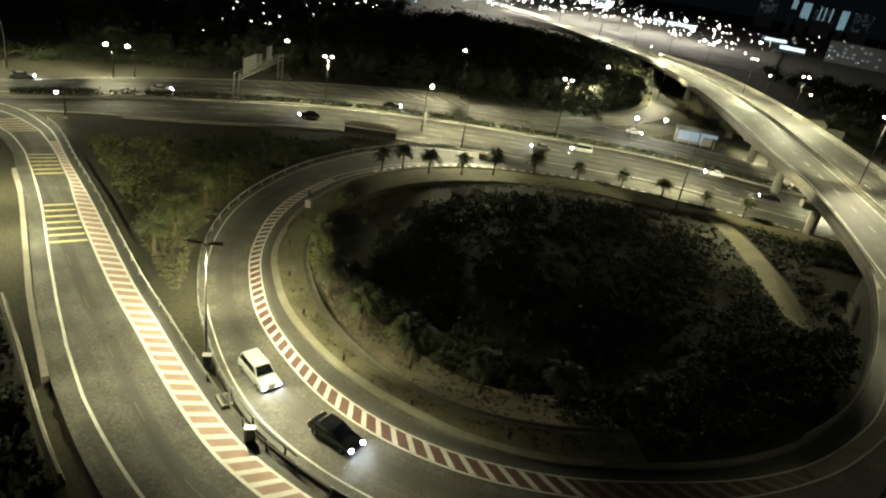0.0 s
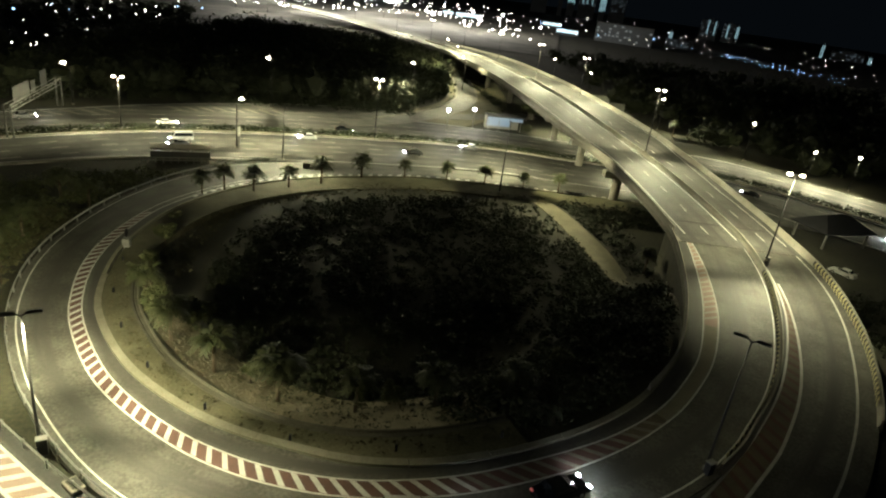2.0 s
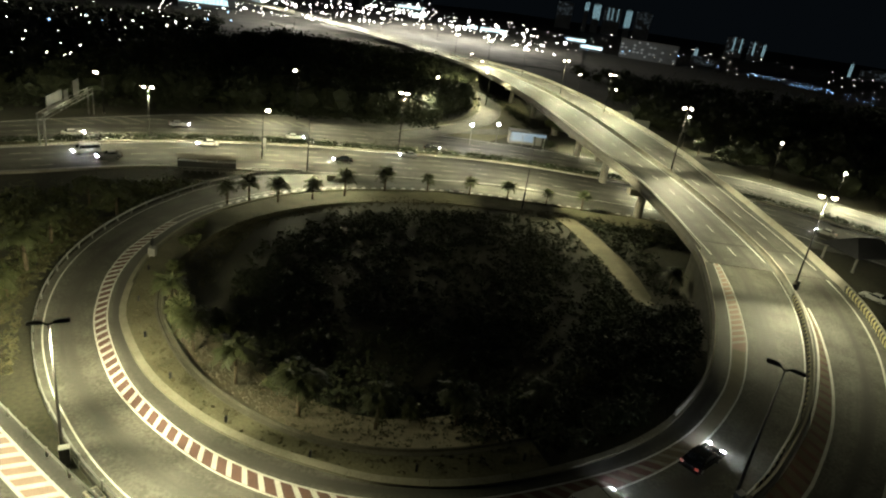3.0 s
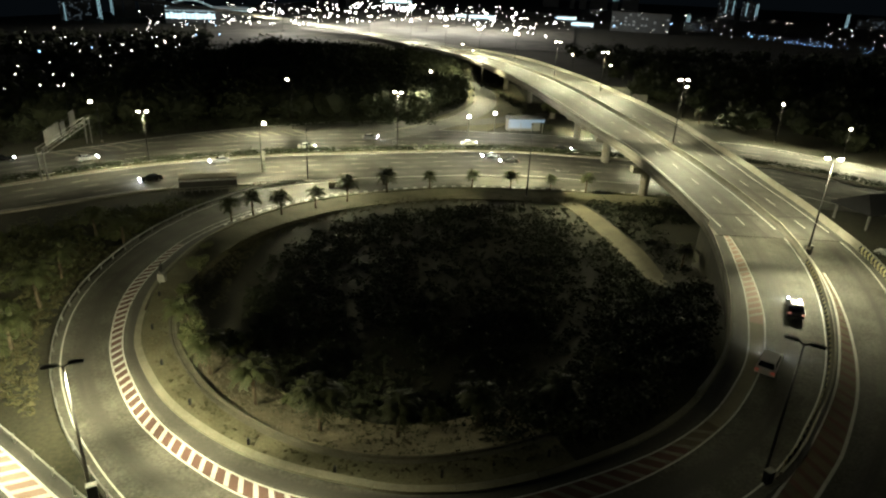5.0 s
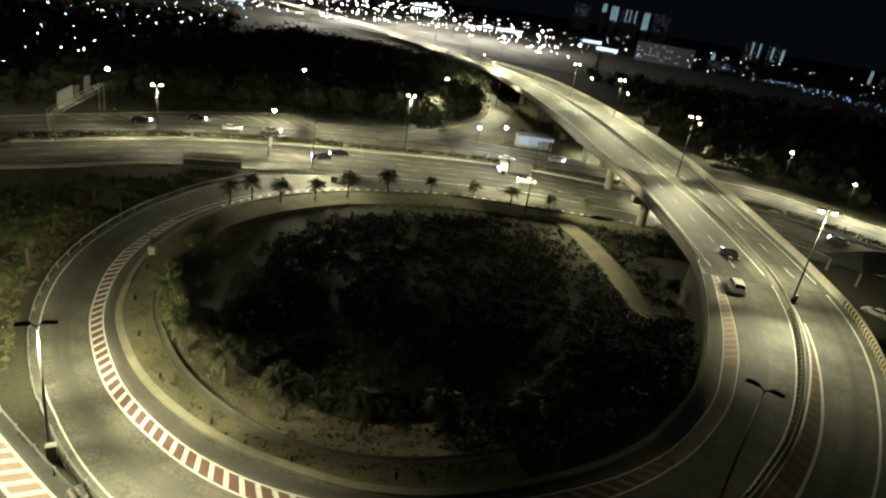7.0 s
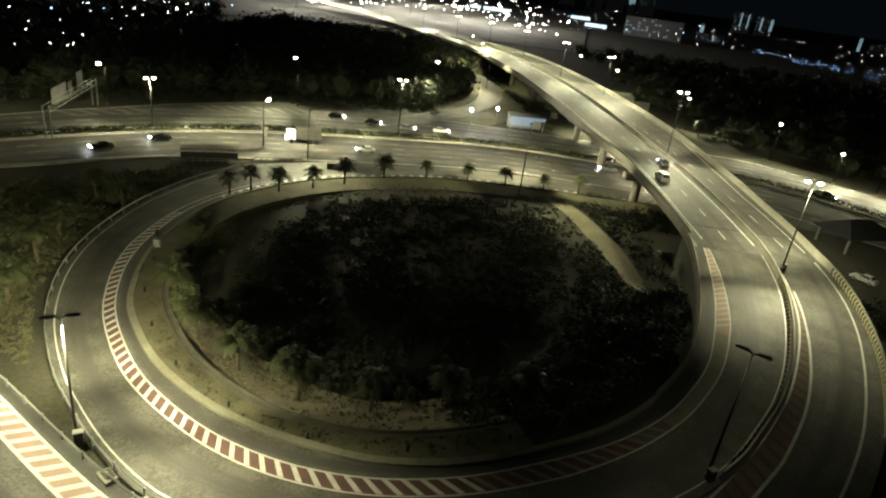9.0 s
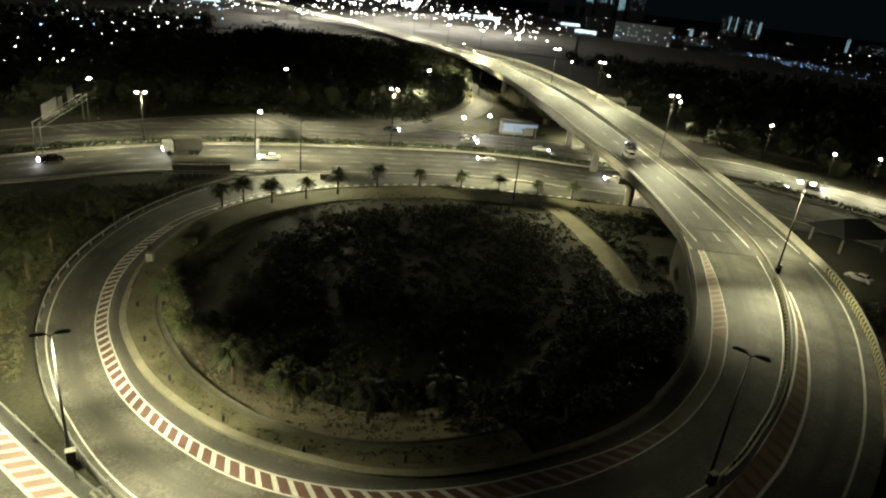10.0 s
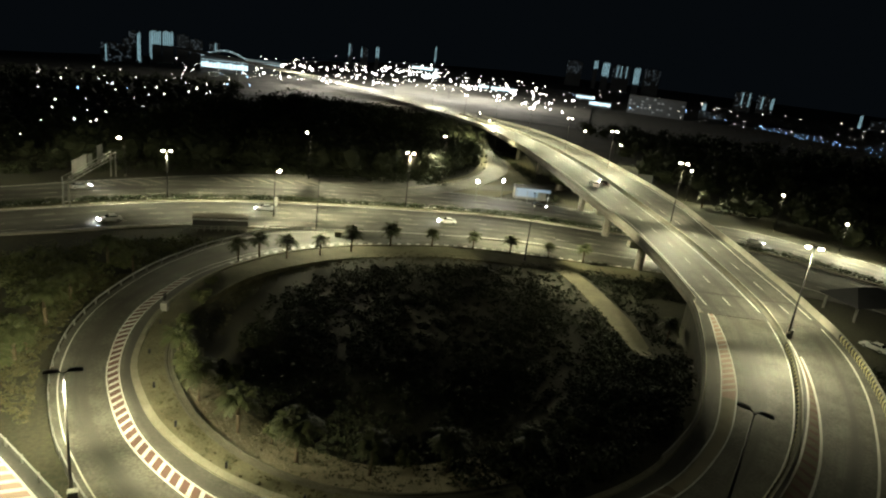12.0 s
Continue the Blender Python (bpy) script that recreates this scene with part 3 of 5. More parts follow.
def chevrons(line, s0, s1, off, z0, z1, parent, side):
    """Small V-shaped yellow and black boards on the face of a barrier."""
    s = s0
    i = 0
    while s < s1:
        o = val(off, s)
        w = .42
        for k in range(2):
            a = s + k * w
            zm = (z0 + z1) / 2
            v = [line.at(a, o, z0), line.at(a + w, o, z0), line.at(a + w + .3, o, zm), line.at(a + w, o, z1), line.at(a, o, z1), line.at(a + .3, o, zm)]
            n = line.at(a, o + .03 * side) - line.at(a, o)
            obj("chevron_board", v + [q + n for q in v], [(0, 1, 2, 5), (5, 2, 3, 4), (11, 8, 7, 6), (10, 9, 8, 11), (0, 6, 7, 1), (1, 7, 8, 2), (2, 8, 9, 3), (3, 9, 10, 4), (4, 10, 11, 5), (5, 11, 6, 0)],
                M_YELLOW if k == 0 else M_BLACK, parent)
        s += 2 * w
        i += 1


chevrons(OUTER, sO(33, 50), sO(42.6, 77), [(a, w - .24) for a, w in OUT_EDGE], .1, .95, right_barrier, -1)
med = bpy.data.objects["median_barrier"]
chevrons(LOOP, sL(17.5, 42), sL(32.5, 73), [(a, w + .24) for a, w in LOOP_OUT], .05, .8, med, -1)

# ---------------------------------------------------------------- bridge
bridge = setting("bridge", "concrete flyover carrying the ramps over the highway", "bridge")
BL = BRIDGE.length
sweep("deck", BRIDGE, 0, BR_END, [(BR_LEFT, 0), (BR_RIGHT, 0), (BR_RIGHT, -.7), (moved(BR_RIGHT, -3.4), -1.7), (moved(BR_LEFT, 3.6), -1.7), (BR_LEFT, -.7)], M_CONCRETE, bridge, 2)
slab("surface", BRIDGE, 0, BL, moved(BR_LEFT, .6), moved(BR_RIGHT, -.6), .012, .3, M_DECK, bridge, 2)
for side, o in (("parapet", moved(BR_LEFT, .3)), ("parapet", moved(BR_RIGHT, -.3))):
    barrier(side, BRIDGE, 3, BRIDGE.near(-14, 356), o, M_PARAPET, bridge, .95, .42, 2)
barrier("median", BRIDGE, 3, BRIDGE.near(-14, 356), .0, M_PARAPET, bridge, .8, .5, 2)
for o in ([(0, -8.0), (12, -8.4), (46, -8.3), (64, -9.6), (89, -10.2), (147, -12), (2000, -12)], [(0, -.8), (2000, -.8)], [(0, .8), (2000, .8)], [(0, 6.2), (27, 6.4), (42, 7.6), (63, 10.2), (87, 10.5), (2000, 11.2)]):
    paint("edge_line", BRIDGE, 3, BL, moved(o, -.1), moved(o, .1), M_WHITE, bridge, .024, 2)
for o in (-4.5, 3.6):
    s = 4.0
    while s < 260:
        paint("lane_dash", BRIDGE, s, s + 3, o - .08, o + .08, M_WHITE, bridge, .024, 3)
        s += 9
for x, y in ((41, 118.5), (38.6, 142), (36, 166), (33, 192), (28, 218), (22, 244)):
    s = BRIDGE.near(x, y)
    for o in (-7.4, 0, 6.8):
        p = BRIDGE.at(s, o)
        bm = bmesh.new()
        tube(bm, (p.x, p.y, -.3), (p.x, p.y, p.z - 1.6), .85, .85, 16)
        part("pier", bm, M_CONCRETE, bridge, smooth=False)
    a, b = BRIDGE.at(s, -10.4, -1.7), BRIDGE.at(s, 10.2, -1.7)
    hd = radians(BRIDGE.heading(s) - 90)
    bm = bmesh.new()
    box(bm, -10.3, 10.3, -.9, .9, -2.9, -1.65, .1)
    cap = part("pier_cap", bm, M_CONCRETE, bridge)
    c = BRIDGE.at(s)
    cap.matrix_basis = Matrix.Translation(c) @ Matrix.Rotation(hd, 4, "Z")
for x, y in ((42.6, 87.5), (38, 150), (35, 176)):
    s = BRIDGE.near(x, y)
    paint("expansion_joint", BRIDGE, s, s + .45, moved(BR_LEFT, .7), moved(BR_RIGHT, -.7), M_SHOULDER, bridge, .02, 1)


# ---------------------------------------------------------------- street lamps
def throw(m, tilt, half, power, blend=.7):
    """One beam of a street lamp: its intensity, half angle and tilt along the road."""
    data = bpy.data.lights.new("street_light", "SPOT")
    data.energy, data.color, data.spot_size, data.spot_blend, data.shadow_soft_size = LAMP_POWER * power, LAMP_TINT, radians(2 * half), blend, 0.2
    li = new("street_light", data)
    li.matrix_basis = m @ Matrix.Rotation(radians(tilt), 4, "Y")


def street_lamp(x, y, z0, top, turn=0.0, heads=1, lit=True, power=1.0, dark=False, bulb=.26, axis=None, pale=False, both=True, down=.3, across=.5, tilt=None, half=None, wide=50, toe=28, beams=()):
    """turn: the arm's direction; axis: the road's heading, along which the head throws its light both ways."""
    colour = "pale galvanised" if pale else "dark steel" if dark else "grey steel"
    lamp = thing("street_lamp", pose(x, y, z0, 0, 0, turn), "tall %s street lamp with %s" % (colour, "two heads" if heads == 2 else "one head"), "street lamp", "street lamps")
    h = top - z0
    arm = .72 if heads == 2 else 1.1
    metal = M_SIGNBACK if pale else M_DARKSTEEL if dark else M_POLE
    bm = bmesh.new()
    tube(bm, (0, 0, 0), (0, 0, h), .12, .065, 10)
    part("pole", bm, metal, lamp, smooth=True)
    bm = bmesh.new()
    box(bm, -.2, .2, -.2, .2, 0, .32, .04)
    part("base", bm, M_CONCRETE, lamp)
    for sgn in ((-1, 1) if heads == 2 else (1,)):
        bm = bmesh.new()
        tube(bm, (0, 0, h - .15), (sgn * (arm - .4), 0, h + .1), .05, .04, 6)
        part("arm", bm, metal, lamp)
        bm = bmesh.new()
        box(bm, min(sgn * (arm - .45), sgn * (arm + .45)), max(sgn * (arm - .45), sgn * (arm + .45)), -.2, .2, h + .04, h + .22, .06)
        head = part("head", bm, M_DARKSTEEL if dark else metal, lamp)
        if lit:
            # bulb swells the lens past its true size, standing in for glare
            bm = bmesh.new()
            bmesh.ops.create_icosphere(bm, subdivisions=2, radius=1)
            bmesh.ops.transform(bm, matrix=Matrix.Translation((sgn * arm, 0, h + (.055 if dark else -.02))) @ Matrix.Diagonal((.28, .12, .02, 1) if dark else (bulb * 1.3, bulb, bulb * .8, 1)), verts=bm.verts)
            part("lens", bm, M_BULB, head, "glowing warm white lens")
    if lit:
        m = Matrix.Translation((x, y, top - .5)) @ Matrix.Rotation(radians(axis if axis is not None else turn + 90), 4, "Z")
        arm_end = Matrix.Rotation(radians(turn), 4, "Z") @ Vector((arm, 0, 0))
        m, other = Matrix.Translation(arm_end) @ m, Matrix.Translation(-arm_end if heads == 2 else arm_end) @ m
        p = power * heads
        tilt, half = (tilt, half) if tilt else (55, 43)
        # a single head on a road's edge turns its beams in towards the road
        toe = Matrix.Rotation(radians(-toe * math.copysign(1, math.sin(radians(turn - axis)))) if axis is not None and heads == 1 else 0, 4, "Z")
        for heading, lean, spread, share in beams:
            throw(Matrix.Translation(m.translation) @ Matrix.Rotation(radians(heading + 180), 4, "Z"), lean, spread, p * share, 1.0)
        if not beams:
            throw(m @ toe, tilt, half, p, .9)
        if both and not beams:
            throw(other @ toe.inverted(), -tilt, half, p, .9)
            if across:
                throw(m @ Matrix.Rotation(radians(90), 4, "Z"), tilt, half, p * across, .9)
                throw(other @ Matrix.Rotation(radians(90), 4, "Z"), -tilt, half, p * across * .3, .9)
        # the light straight down leans towards the road with the arm
        throw(Matrix.Translation(other.translation) @ Matrix.Rotation(radians(turn + 180), 4, "Z"), 20 if heads == 1 else 0, wide, p * down, .9)
    return lamp


for row in (
        (-43, 158.5, 0, 12.2, 230, 1, 1.3), (-10.1, 186.6, 0, 12.2, 250, 1, .8), (-15, 140.5, .1, 13.2, 0, 2, .66),
        (-62, 121.6, .1, 10.2, 30, 2, .52), (-39, 119.6, 0, 9.3, 60, 1, .8), (82.3, 171.3, 0, 10.2, 240, 1, .95),
        (91.6, 155.5, 0, 7.6, 235, 1, .7), (99.5, 150.5, 0, 8.5, 235, 1, .75), (67, 201, 0, 9.7, 240, 1, .9), (42.5, 268, 0, 11.5, 240, 1, .6), (57.6, 266, 0, 8, 240, 1, .6),
        (-99.5, 103, .0, 6.5, 220, 1, .4), (-97.5, 106.5, 0, 6.2, 220, 1, .12), (-79.5, 136.5, 0, 8.8, 220, 1, .08), (-113, 82, 0, 9, 220, 1, .7), (-114, 92, 0, 9, 220, 1, .3)):
    x, y, z0, top, turn, heads, power = row
    street_lamp(x, y, z0, top, turn, heads, True, power, axis=HIGHWAY.heading(HIGHWAY.near(x, y)), across=.18 if heads == 2 else .25 if x > 60 else .55 if y < 120 else 0, down=.3 if heads == 1 else .13, wide=44, toe=44 if heads == 1 and y > 130 else 28, half=36 if heads == 1 and y > 130 else 43, tilt=55, bulb=.36 if heads == 1 else .28)
for at, off, high, power in (((42, 75.5), -.1, 12.1, .5), ((40.4, 126.8), .2, 13.0, .75), ((33, 192), 6.2, 11.7, 1.0), ((27.4, 222), 1.8, 11.8, 1.0), ((17, 262), 1.5, 11.2, .65), ((5, 300), .2, 11.2, .9), ((-12, 350), .2, 11.2, .9),
                             ((-35, 412), .2, 11.2, 1.2), ((-70, 473), .2, 11.2, 1.6), ((-120, 540), .2, 11.2, 2.0), ((-190, 620), .2, 11.2, 2.5)):
    line = OUTER if at[1] < 80 else BRIDGE
    s = line.near(*at)
    p = line.at(s, off, .75)
    street_lamp(p.x, p.y, p.z, p.z + high - .75, line.heading(s) - 90, 2, True, power, bulb=.26, axis=line.heading(s), across=.05, down=.3 if line is OUTER else .15, tilt=51, half=46, wide=48 if line is OUTER else 36,
                beams=((254, 47, 27, .5), (230, 49, 20, .8), (285, 46, 36, .45), (78, 52, 42, 1.4), (160, 46, 36, .45)) if line is OUTER else ())
# this lamp stands unlit; a faint light is added to lift the road
street_lamp(20.7, 36.5, 5.1, 15.7, -35, 2, True, .012, axis=45, dark=True, down=.3, wide=58, beams=((228, 58, 36, 1.0), (50, 56, 36, .5)))
street_lamp(-24.4, 34.0, 2.6, 12.7, 28, 2, True, .4, axis=-48, pale=True, dark=True, down=.45, wide=62,
            beams=((-16, 55, 27, .85), (-30, 48, 34, .45), (118, 61, 34, 1.5), (215, 54, 40, .42), (150, 58, 36, 1.4), (48, 42, 31, .8), (94, 50, 20, .7), (15, 52, 32, .2)))
street_lamp(-29.2, 115.8, 0, 9.3, 90, 1, True, .45, dark=True, axis=20, across=2.2)
street_lamp(11.5, 112.8, -.1, 12.8, 90, 1, True, 1.3, dark=True, axis=285, down=0, beams=((105, 52, 42, 1.6), (72, 58, 34, 1.1), (150, 60, 32, .6), (-48, 57, 32, .9), (22, 58, 34, .9), (200, 60, 30, .3), (-85, 44, 28, .25)))
street_lamp(-83.5, 76.6, .2, 4.2, 200, 1, True, .1, axis=-35, tilt=58, half=36)
# lamp added out of view to even out the light on the outer ramp
street_lamp(-61, 41, gz(-61, 41), 13.5, 50, 1, True, .9, axis=-42, across=0, down=.8, tilt=52, half=38, wide=58)

# ---------------------------------------------------------------- plants
def clump(rnd, verts, faces, c, r, n, k0=.14, k1=.30):
    """Many small leaf blades round a centre."""
    for _ in range(n):
        d = Vector((rnd.gauss(0, 1), rnd.gauss(0, 1), rnd.gauss(0, .8))).normalized() * r * rnd.uniform(.45, 1.0)
        u = Vector((rnd.gauss(0, 1), rnd.gauss(0, 1), rnd.gauss(0, .5))).normalized()
        w = u.cross(d).normalized() if u.cross(d).length > 1e-4 else Vector((1, 0, 0))
        k = rnd.uniform(k0, k1)
        p = Vector(c) + d
        i = len(verts)
        verts += [p - u * k, p + w * k * .5, p + u * k, p - w * k * .5]
        faces.append((i, i + 1, i + 2, i + 3))


def make_palm(seed, h=4.3, spread=1.8, n=26):
    rnd = random.Random(seed)
    tree = thing("palm_tree", pose(0, 0, 0), "small roadside palm with a drooping frond crown", "palm tree", "roadside palms")
    bm = bmesh.new()
    lean = rnd.uniform(-.2, .2)
    tube(bm, (0, 0, -.4), (lean * .5, 0, h * .4), .17, .13, 8)
    tube(bm, (lean * .5, 0, h * .4), (lean, 0, h * .72), .13, .10, 8)
    part("trunk", bm, M_BARK, tree, smooth=True)
    verts, faces = [], []
    top = Vector((lean, 0, h * .74))
    for k in range(n):
        a = k * 2.4 + rnd.uniform(-.3, .3)
        rise, ln = rnd.uniform(.2, 1.0) if k % 3 else rnd.uniform(.9, 1.6), spread * rnd.uniform(.75, 1.05)
        d = Vector((math.cos(a), math.sin(a), 0))
        side = Vector((-d.y, d.x, 0))
        spine = [top + d * ln * u * (.35 + .65 * min(1, 1.6 - rise * .5)) + Vector((0, 0, rise * ln * u * .95 - .85 * ln * u * u)) for u in (0, .2, .4, .6, .8, 1)]
        for j in range(5):
            p, q = spine[j], spine[j + 1]
            w = .03
            i = len(verts)
            verts += [p - side * w, p + side * w, q + side * w * .8, q - side * w * .8]
            faces.append((i, i + 1, i + 2, i + 3))
            for v in (.25, .75):
                c = p.lerp(q, v)
                ll = (.78 - .08 * j) * rnd.uniform(.8, 1.2)
                along = (q - p).normalized()
                for sgn in (-1, 1):
                    out = (side * sgn + along * .5 + Vector((0, 0, rnd.uniform(-.7, -.1)))).normalized() * ll
                    i = len(verts)
                    verts += [c - along * .06, c + out * .5 + along * .1, c + out, c + out * .5 - along * .09]
                    faces.append((i, i + 1, i + 2, i + 3))
    clump(rnd, verts, faces, top + Vector((0, 0, .45)), .8 * spread / 1.75, 130)
    obj("crown", verts, faces, M_FROND, tree)
    return tree


def make_tree(seed, h, r, label, leaves=700):
    rnd = random.Random(seed)
    tree = thing("tree", pose(0, 0, 0), label, "tree", "trees inside the loop")
    bm = bmesh.new()
    tube(bm, (0, 0, -.4), (.1, .05, h * .5), .16, .10, 8)
    tips = []
    for k in range(6):
        a = k * 1.05 + rnd.uniform(-.3, .3)
        t = Vector((math.cos(a) * r * rnd.uniform(.4, .7), math.sin(a) * r * rnd.uniform(.4, .7), h * rnd.uniform(.62, .95)))
        tube(bm, (.1, .05, h * rnd.uniform(.38, .5)), t, .07, .025, 5)
        tips.append(t)
    part("trunk", bm, M_BARK, tree, smooth=True)
    verts, faces = [], []
    for t in tips:
        clump(rnd, verts, faces, t, r * .5, leaves // 9)
        clump(rnd, verts, faces, t + Vector((rnd.uniform(-.6, .6), rnd.uniform(-.6, .6), rnd.uniform(-.3, .6))) * r * .5, r * .35, leaves // 18)
    obj("crown", verts, faces, M_LEAF, tree)
    return tree


def bank_z(x, y):
    """The ground, or the soil bank inside the loop where that lies higher."""
    k = int(np.argmin(np.hypot(LOOP.p[:, 0] - x, LOOP.p[:, 1] - y)))
    d = -float((x - LOOP.p[k, 0]) * LOOP.n[k, 0] + (y - LOOP.p[k, 1]) * LOOP.n[k, 1])
    on_bank = 5.3 < d < 12.2 and sL(-35, 60) < LOOP.s[k] < sL(9, 36)
    return max(gz(x, y), float(LOOP.p[k, 2]) - .42 - (d - 5.3) * .36) if on_bank else gz(x, y)


palms = [make_palm(3), make_palm(8, 4.1, 1.7, 24), make_palm(12, 3.9, 1.85, 28)]
for i, (x, y, k) in enumerate(((-35.0, 91.2, .95), (-32.6, 94.0, 1.1), (-28.6, 95.6, 1.15), (-24.2, 99.9, 1.05), (-19.7, 104.2, 1.1), (-13.7, 110.6, 1), (-6.2, 114.2, .9), (1.6, 115.8, .85),
                               (8.8, 116.2, .85), (16.2, 116.5, .85), (23.0, 116.8, .9))):
    m = pose(x, y, gz(x, y), 0, 0, i * 67) @ Matrix.Scale(k, 4)
    if i < 3:
        palms[i].matrix_basis = m
    else:
        copy_thing(palms[i % 3], m)
for i, (x, y, k) in enumerate(((-22.5, 50, 1.1), (-17.2, 46.1, 1.05), (-11, 42.9, 1.1), (-4.7, 42.4, 1.05), (-27.6, 56.5, 1.0), (1.6, 43.6, .9), (8.5, 46.5, .9), (30, 82, .9), (-47, 82, 1.0), (-52, 84, 1.1), (-46, 62, 1.35), (-43, 53, 1.15), (-48.5, 70, 1.3), (-41.5, 48, 1.0), (-10, 189, 1.1), (69.6, 193.3, 1.25))):
    tagged(copy_thing(palms[i % 3], pose(x, y, bank_z(x, y), 0, 0, i * 77) @ Matrix.Scale(k, 4)), "young palm with a bushy crown on the grass bank", group="young palms")
trees = [make_tree(5, 3.0, 1.5, "leafy shrub-like tree on the loop's grass slope", 1500), make_tree(6, 2.6, 1.4, "leafy shrub-like tree on the loop's grass slope", 1500), make_tree(9, 3.4, 1.7, "leafy young tree inside the loop", 1500)]
for i, (x, y, k) in enumerate(((-26.2, 55.2, .9), (-25, 53, .8), (-21.2, 53.5, .9), (-28.5, 59.5, .9), (-31.5, 66, .85), (-32.5, 72, .9), (7.5, 46.5, .7), (-34, 79, .8), (13, 51, .7), (-44, 56, .8), (-50, 58, .9), (-2, 45.5, .7), (-14, 45.8, .6), (12.8, 178.6, 1.3), (24, 187, 1.6), (26.6, 189.5, 1.3))):
    m = pose(x, y, bank_z(x, y), 0, 0, i * 77) @ Matrix.Scale(k, 4)
    if i < 3:
        trees[i].matrix_basis = m
    else:
        copy_thing(trees[i % 3], m)


LEAVES = 90


def thicket(name, label, seed, count, place, size, material):
    """Joined clumps of leaves for woods and scrub that nobody could count."""
    rnd = random.Random(seed)
    bm0 = bmesh.new()
    bmesh.ops.create_icosphere(bm0, subdivisions=2, radius=1)
    base = np.array([v.co[:] for v in bm0.verts])
    tri = np.array([[v.index for v in f.verts] for f in bm0.faces])
    bm0.free()
    V, F = [], []
    rg = np.random.RandomState(seed)
    for i in range(count):
        x, y, z = place(rnd)
        r = rnd.uniform(*size)
        jag = 1 + rg.uniform(-.32, .32, (len(base), 1))
        V.append(base * jag * np.array([r, r, r * rnd.uniform(.6, 1.0)]) + [x, y, z + r * .45])
        F.append(tri + i * len(base))
    V = np.concatenate(V)
    F = np.concatenate(F).tolist()
    n = len(base)
    B, Q, k0 = [], [], len(V)
    for i in range(count):
        c = V[i * n:(i + 1) * n]
        pick = c[rg.randint(0, n, LEAVES)] + rg.normal(0, .5, (LEAVES, 3))
        mid = c.mean(0)
        out = pick + (pick - mid) * rg.uniform(0, .22, (LEAVES, 1))
        u, w = rg.normal(0, 1, (LEAVES, 3)), rg.normal(0, 1, (LEAVES, 3))
        u /= np.linalg.norm(u, axis=1)[:, None] / rg.uniform(.4, .9, (LEAVES, 1))
        w /= np.linalg.norm(w, axis=1)[:, None] / .35
        B.append(np.stack([out - u, out + w, out + u, out - w], 1).reshape(-1, 3))
        Q += [(k0 + 4 * (i * LEAVES + j), k0 + 4 * (i * LEAVES + j) + 1, k0 + 4 * (i * LEAVES + j) + 2, k0 + 4 * (i * LEAVES + j) + 3) for j in range(LEAVES)]
        V[i * n:(i + 1) * n] = mid + (c - mid) * .74
    ob = obj(name, np.concatenate([V] + B), F + Q, material)
    return tagged(ob, label, "trees", kind="stuff")


BEYOND2 = Line([(-24, 153), (-18, 157.5), (-10, 167), (-3, 179), (3, 193), (6.4, 210), (6.8, 228), (5.6, 250), (4, 271), (0, 305), (-6.5, 350)])


def far_wood(rnd):
    while True:
        x, y = rnd.uniform(-260, 5), rnd.uniform(130, 420)
        b = np.interp(y, BRIDGE.p[:, 1], BRIDGE.p[:, 0])
        s = HIGHWAY.near(x, y)
        c = HIGHWAY.at(s)
        d = -(x - c.x) * float(np.interp(s, HIGHWAY.s, HIGHWAY.n[:, 0])) - (y - c.y) * float(np.interp(s, HIGHWAY.s, HIGHWAY.n[:, 1]))
        reach = np.interp(math.degrees(math.atan2(x, y)), [-50, -36, -29, -17, -8, 0], [150, 165, 215, 330, 320, 290])
        slip = float(np.min(np.hypot(BEYOND2.p[:, 0] - x, BEYOND2.p[:, 1] - y)))
        if slip > 9 and d > 36 and x < b - 22 and math.hypot(x, y) < reach:
            return x, y, rnd.uniform(.5, 2.5)


def land(x, y):
    """The far land falls gently towards the west."""
    r = math.hypot(x, y)
    az = math.degrees(math.atan2(x, y))
    fall = float(np.interp(az, [-60, -38, -22, -6, 2, 60], [.068, .060, .042, .012, .006, .006]))
    return -max(0.0, r - 330) * fall - .1


def left_wood(rnd):
    a, d = radians(rnd.uniform(-47, -21)), 175 + 420 * rnd.random() ** 1.3
    while d < np.interp(math.degrees(a), [-45, -36, -29, -21], [150, 165, 210, 290]):
        d += 40
    x, y = d * math.sin(a), d * math.cos(a)
    return x, y, land(x, y) - 1.0


def right_wood(rnd):
    while True:
        x, y = rnd.uniform(62, 330), rnd.uniform(120, 420)
        b = np.interp(y, BRIDGE.p[:, 1], BRIDGE.p[:, 0])
        c = HIGHWAY.at(HIGHWAY.near(x, y))
        if x > b + 16 and math.hypot(x - 69, y - 205) > 16 and math.hypot(x - 82, y - 171) > 12 and math.hypot(x - c.x, y - c.y) > 33 and y > 160 - .5 * (x - 90):
            return x, y, rnd.uniform(.3, 1.8)


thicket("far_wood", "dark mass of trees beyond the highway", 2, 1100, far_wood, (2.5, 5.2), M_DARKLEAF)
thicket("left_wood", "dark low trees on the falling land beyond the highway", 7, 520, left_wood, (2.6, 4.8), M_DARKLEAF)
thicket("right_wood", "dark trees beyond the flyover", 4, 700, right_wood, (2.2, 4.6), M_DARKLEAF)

# ---------------------------------------------------------------- scrub and banks
TRACK = Line([(13, 116.3, -.02), (17.6, 112.8, -.02), (20.2, 107.5, -.02), (22.2, 101.4, -.02), (24.6, 91.3, -.02), (26, 82.5, -.02), (26.7, 73.5, .1)])


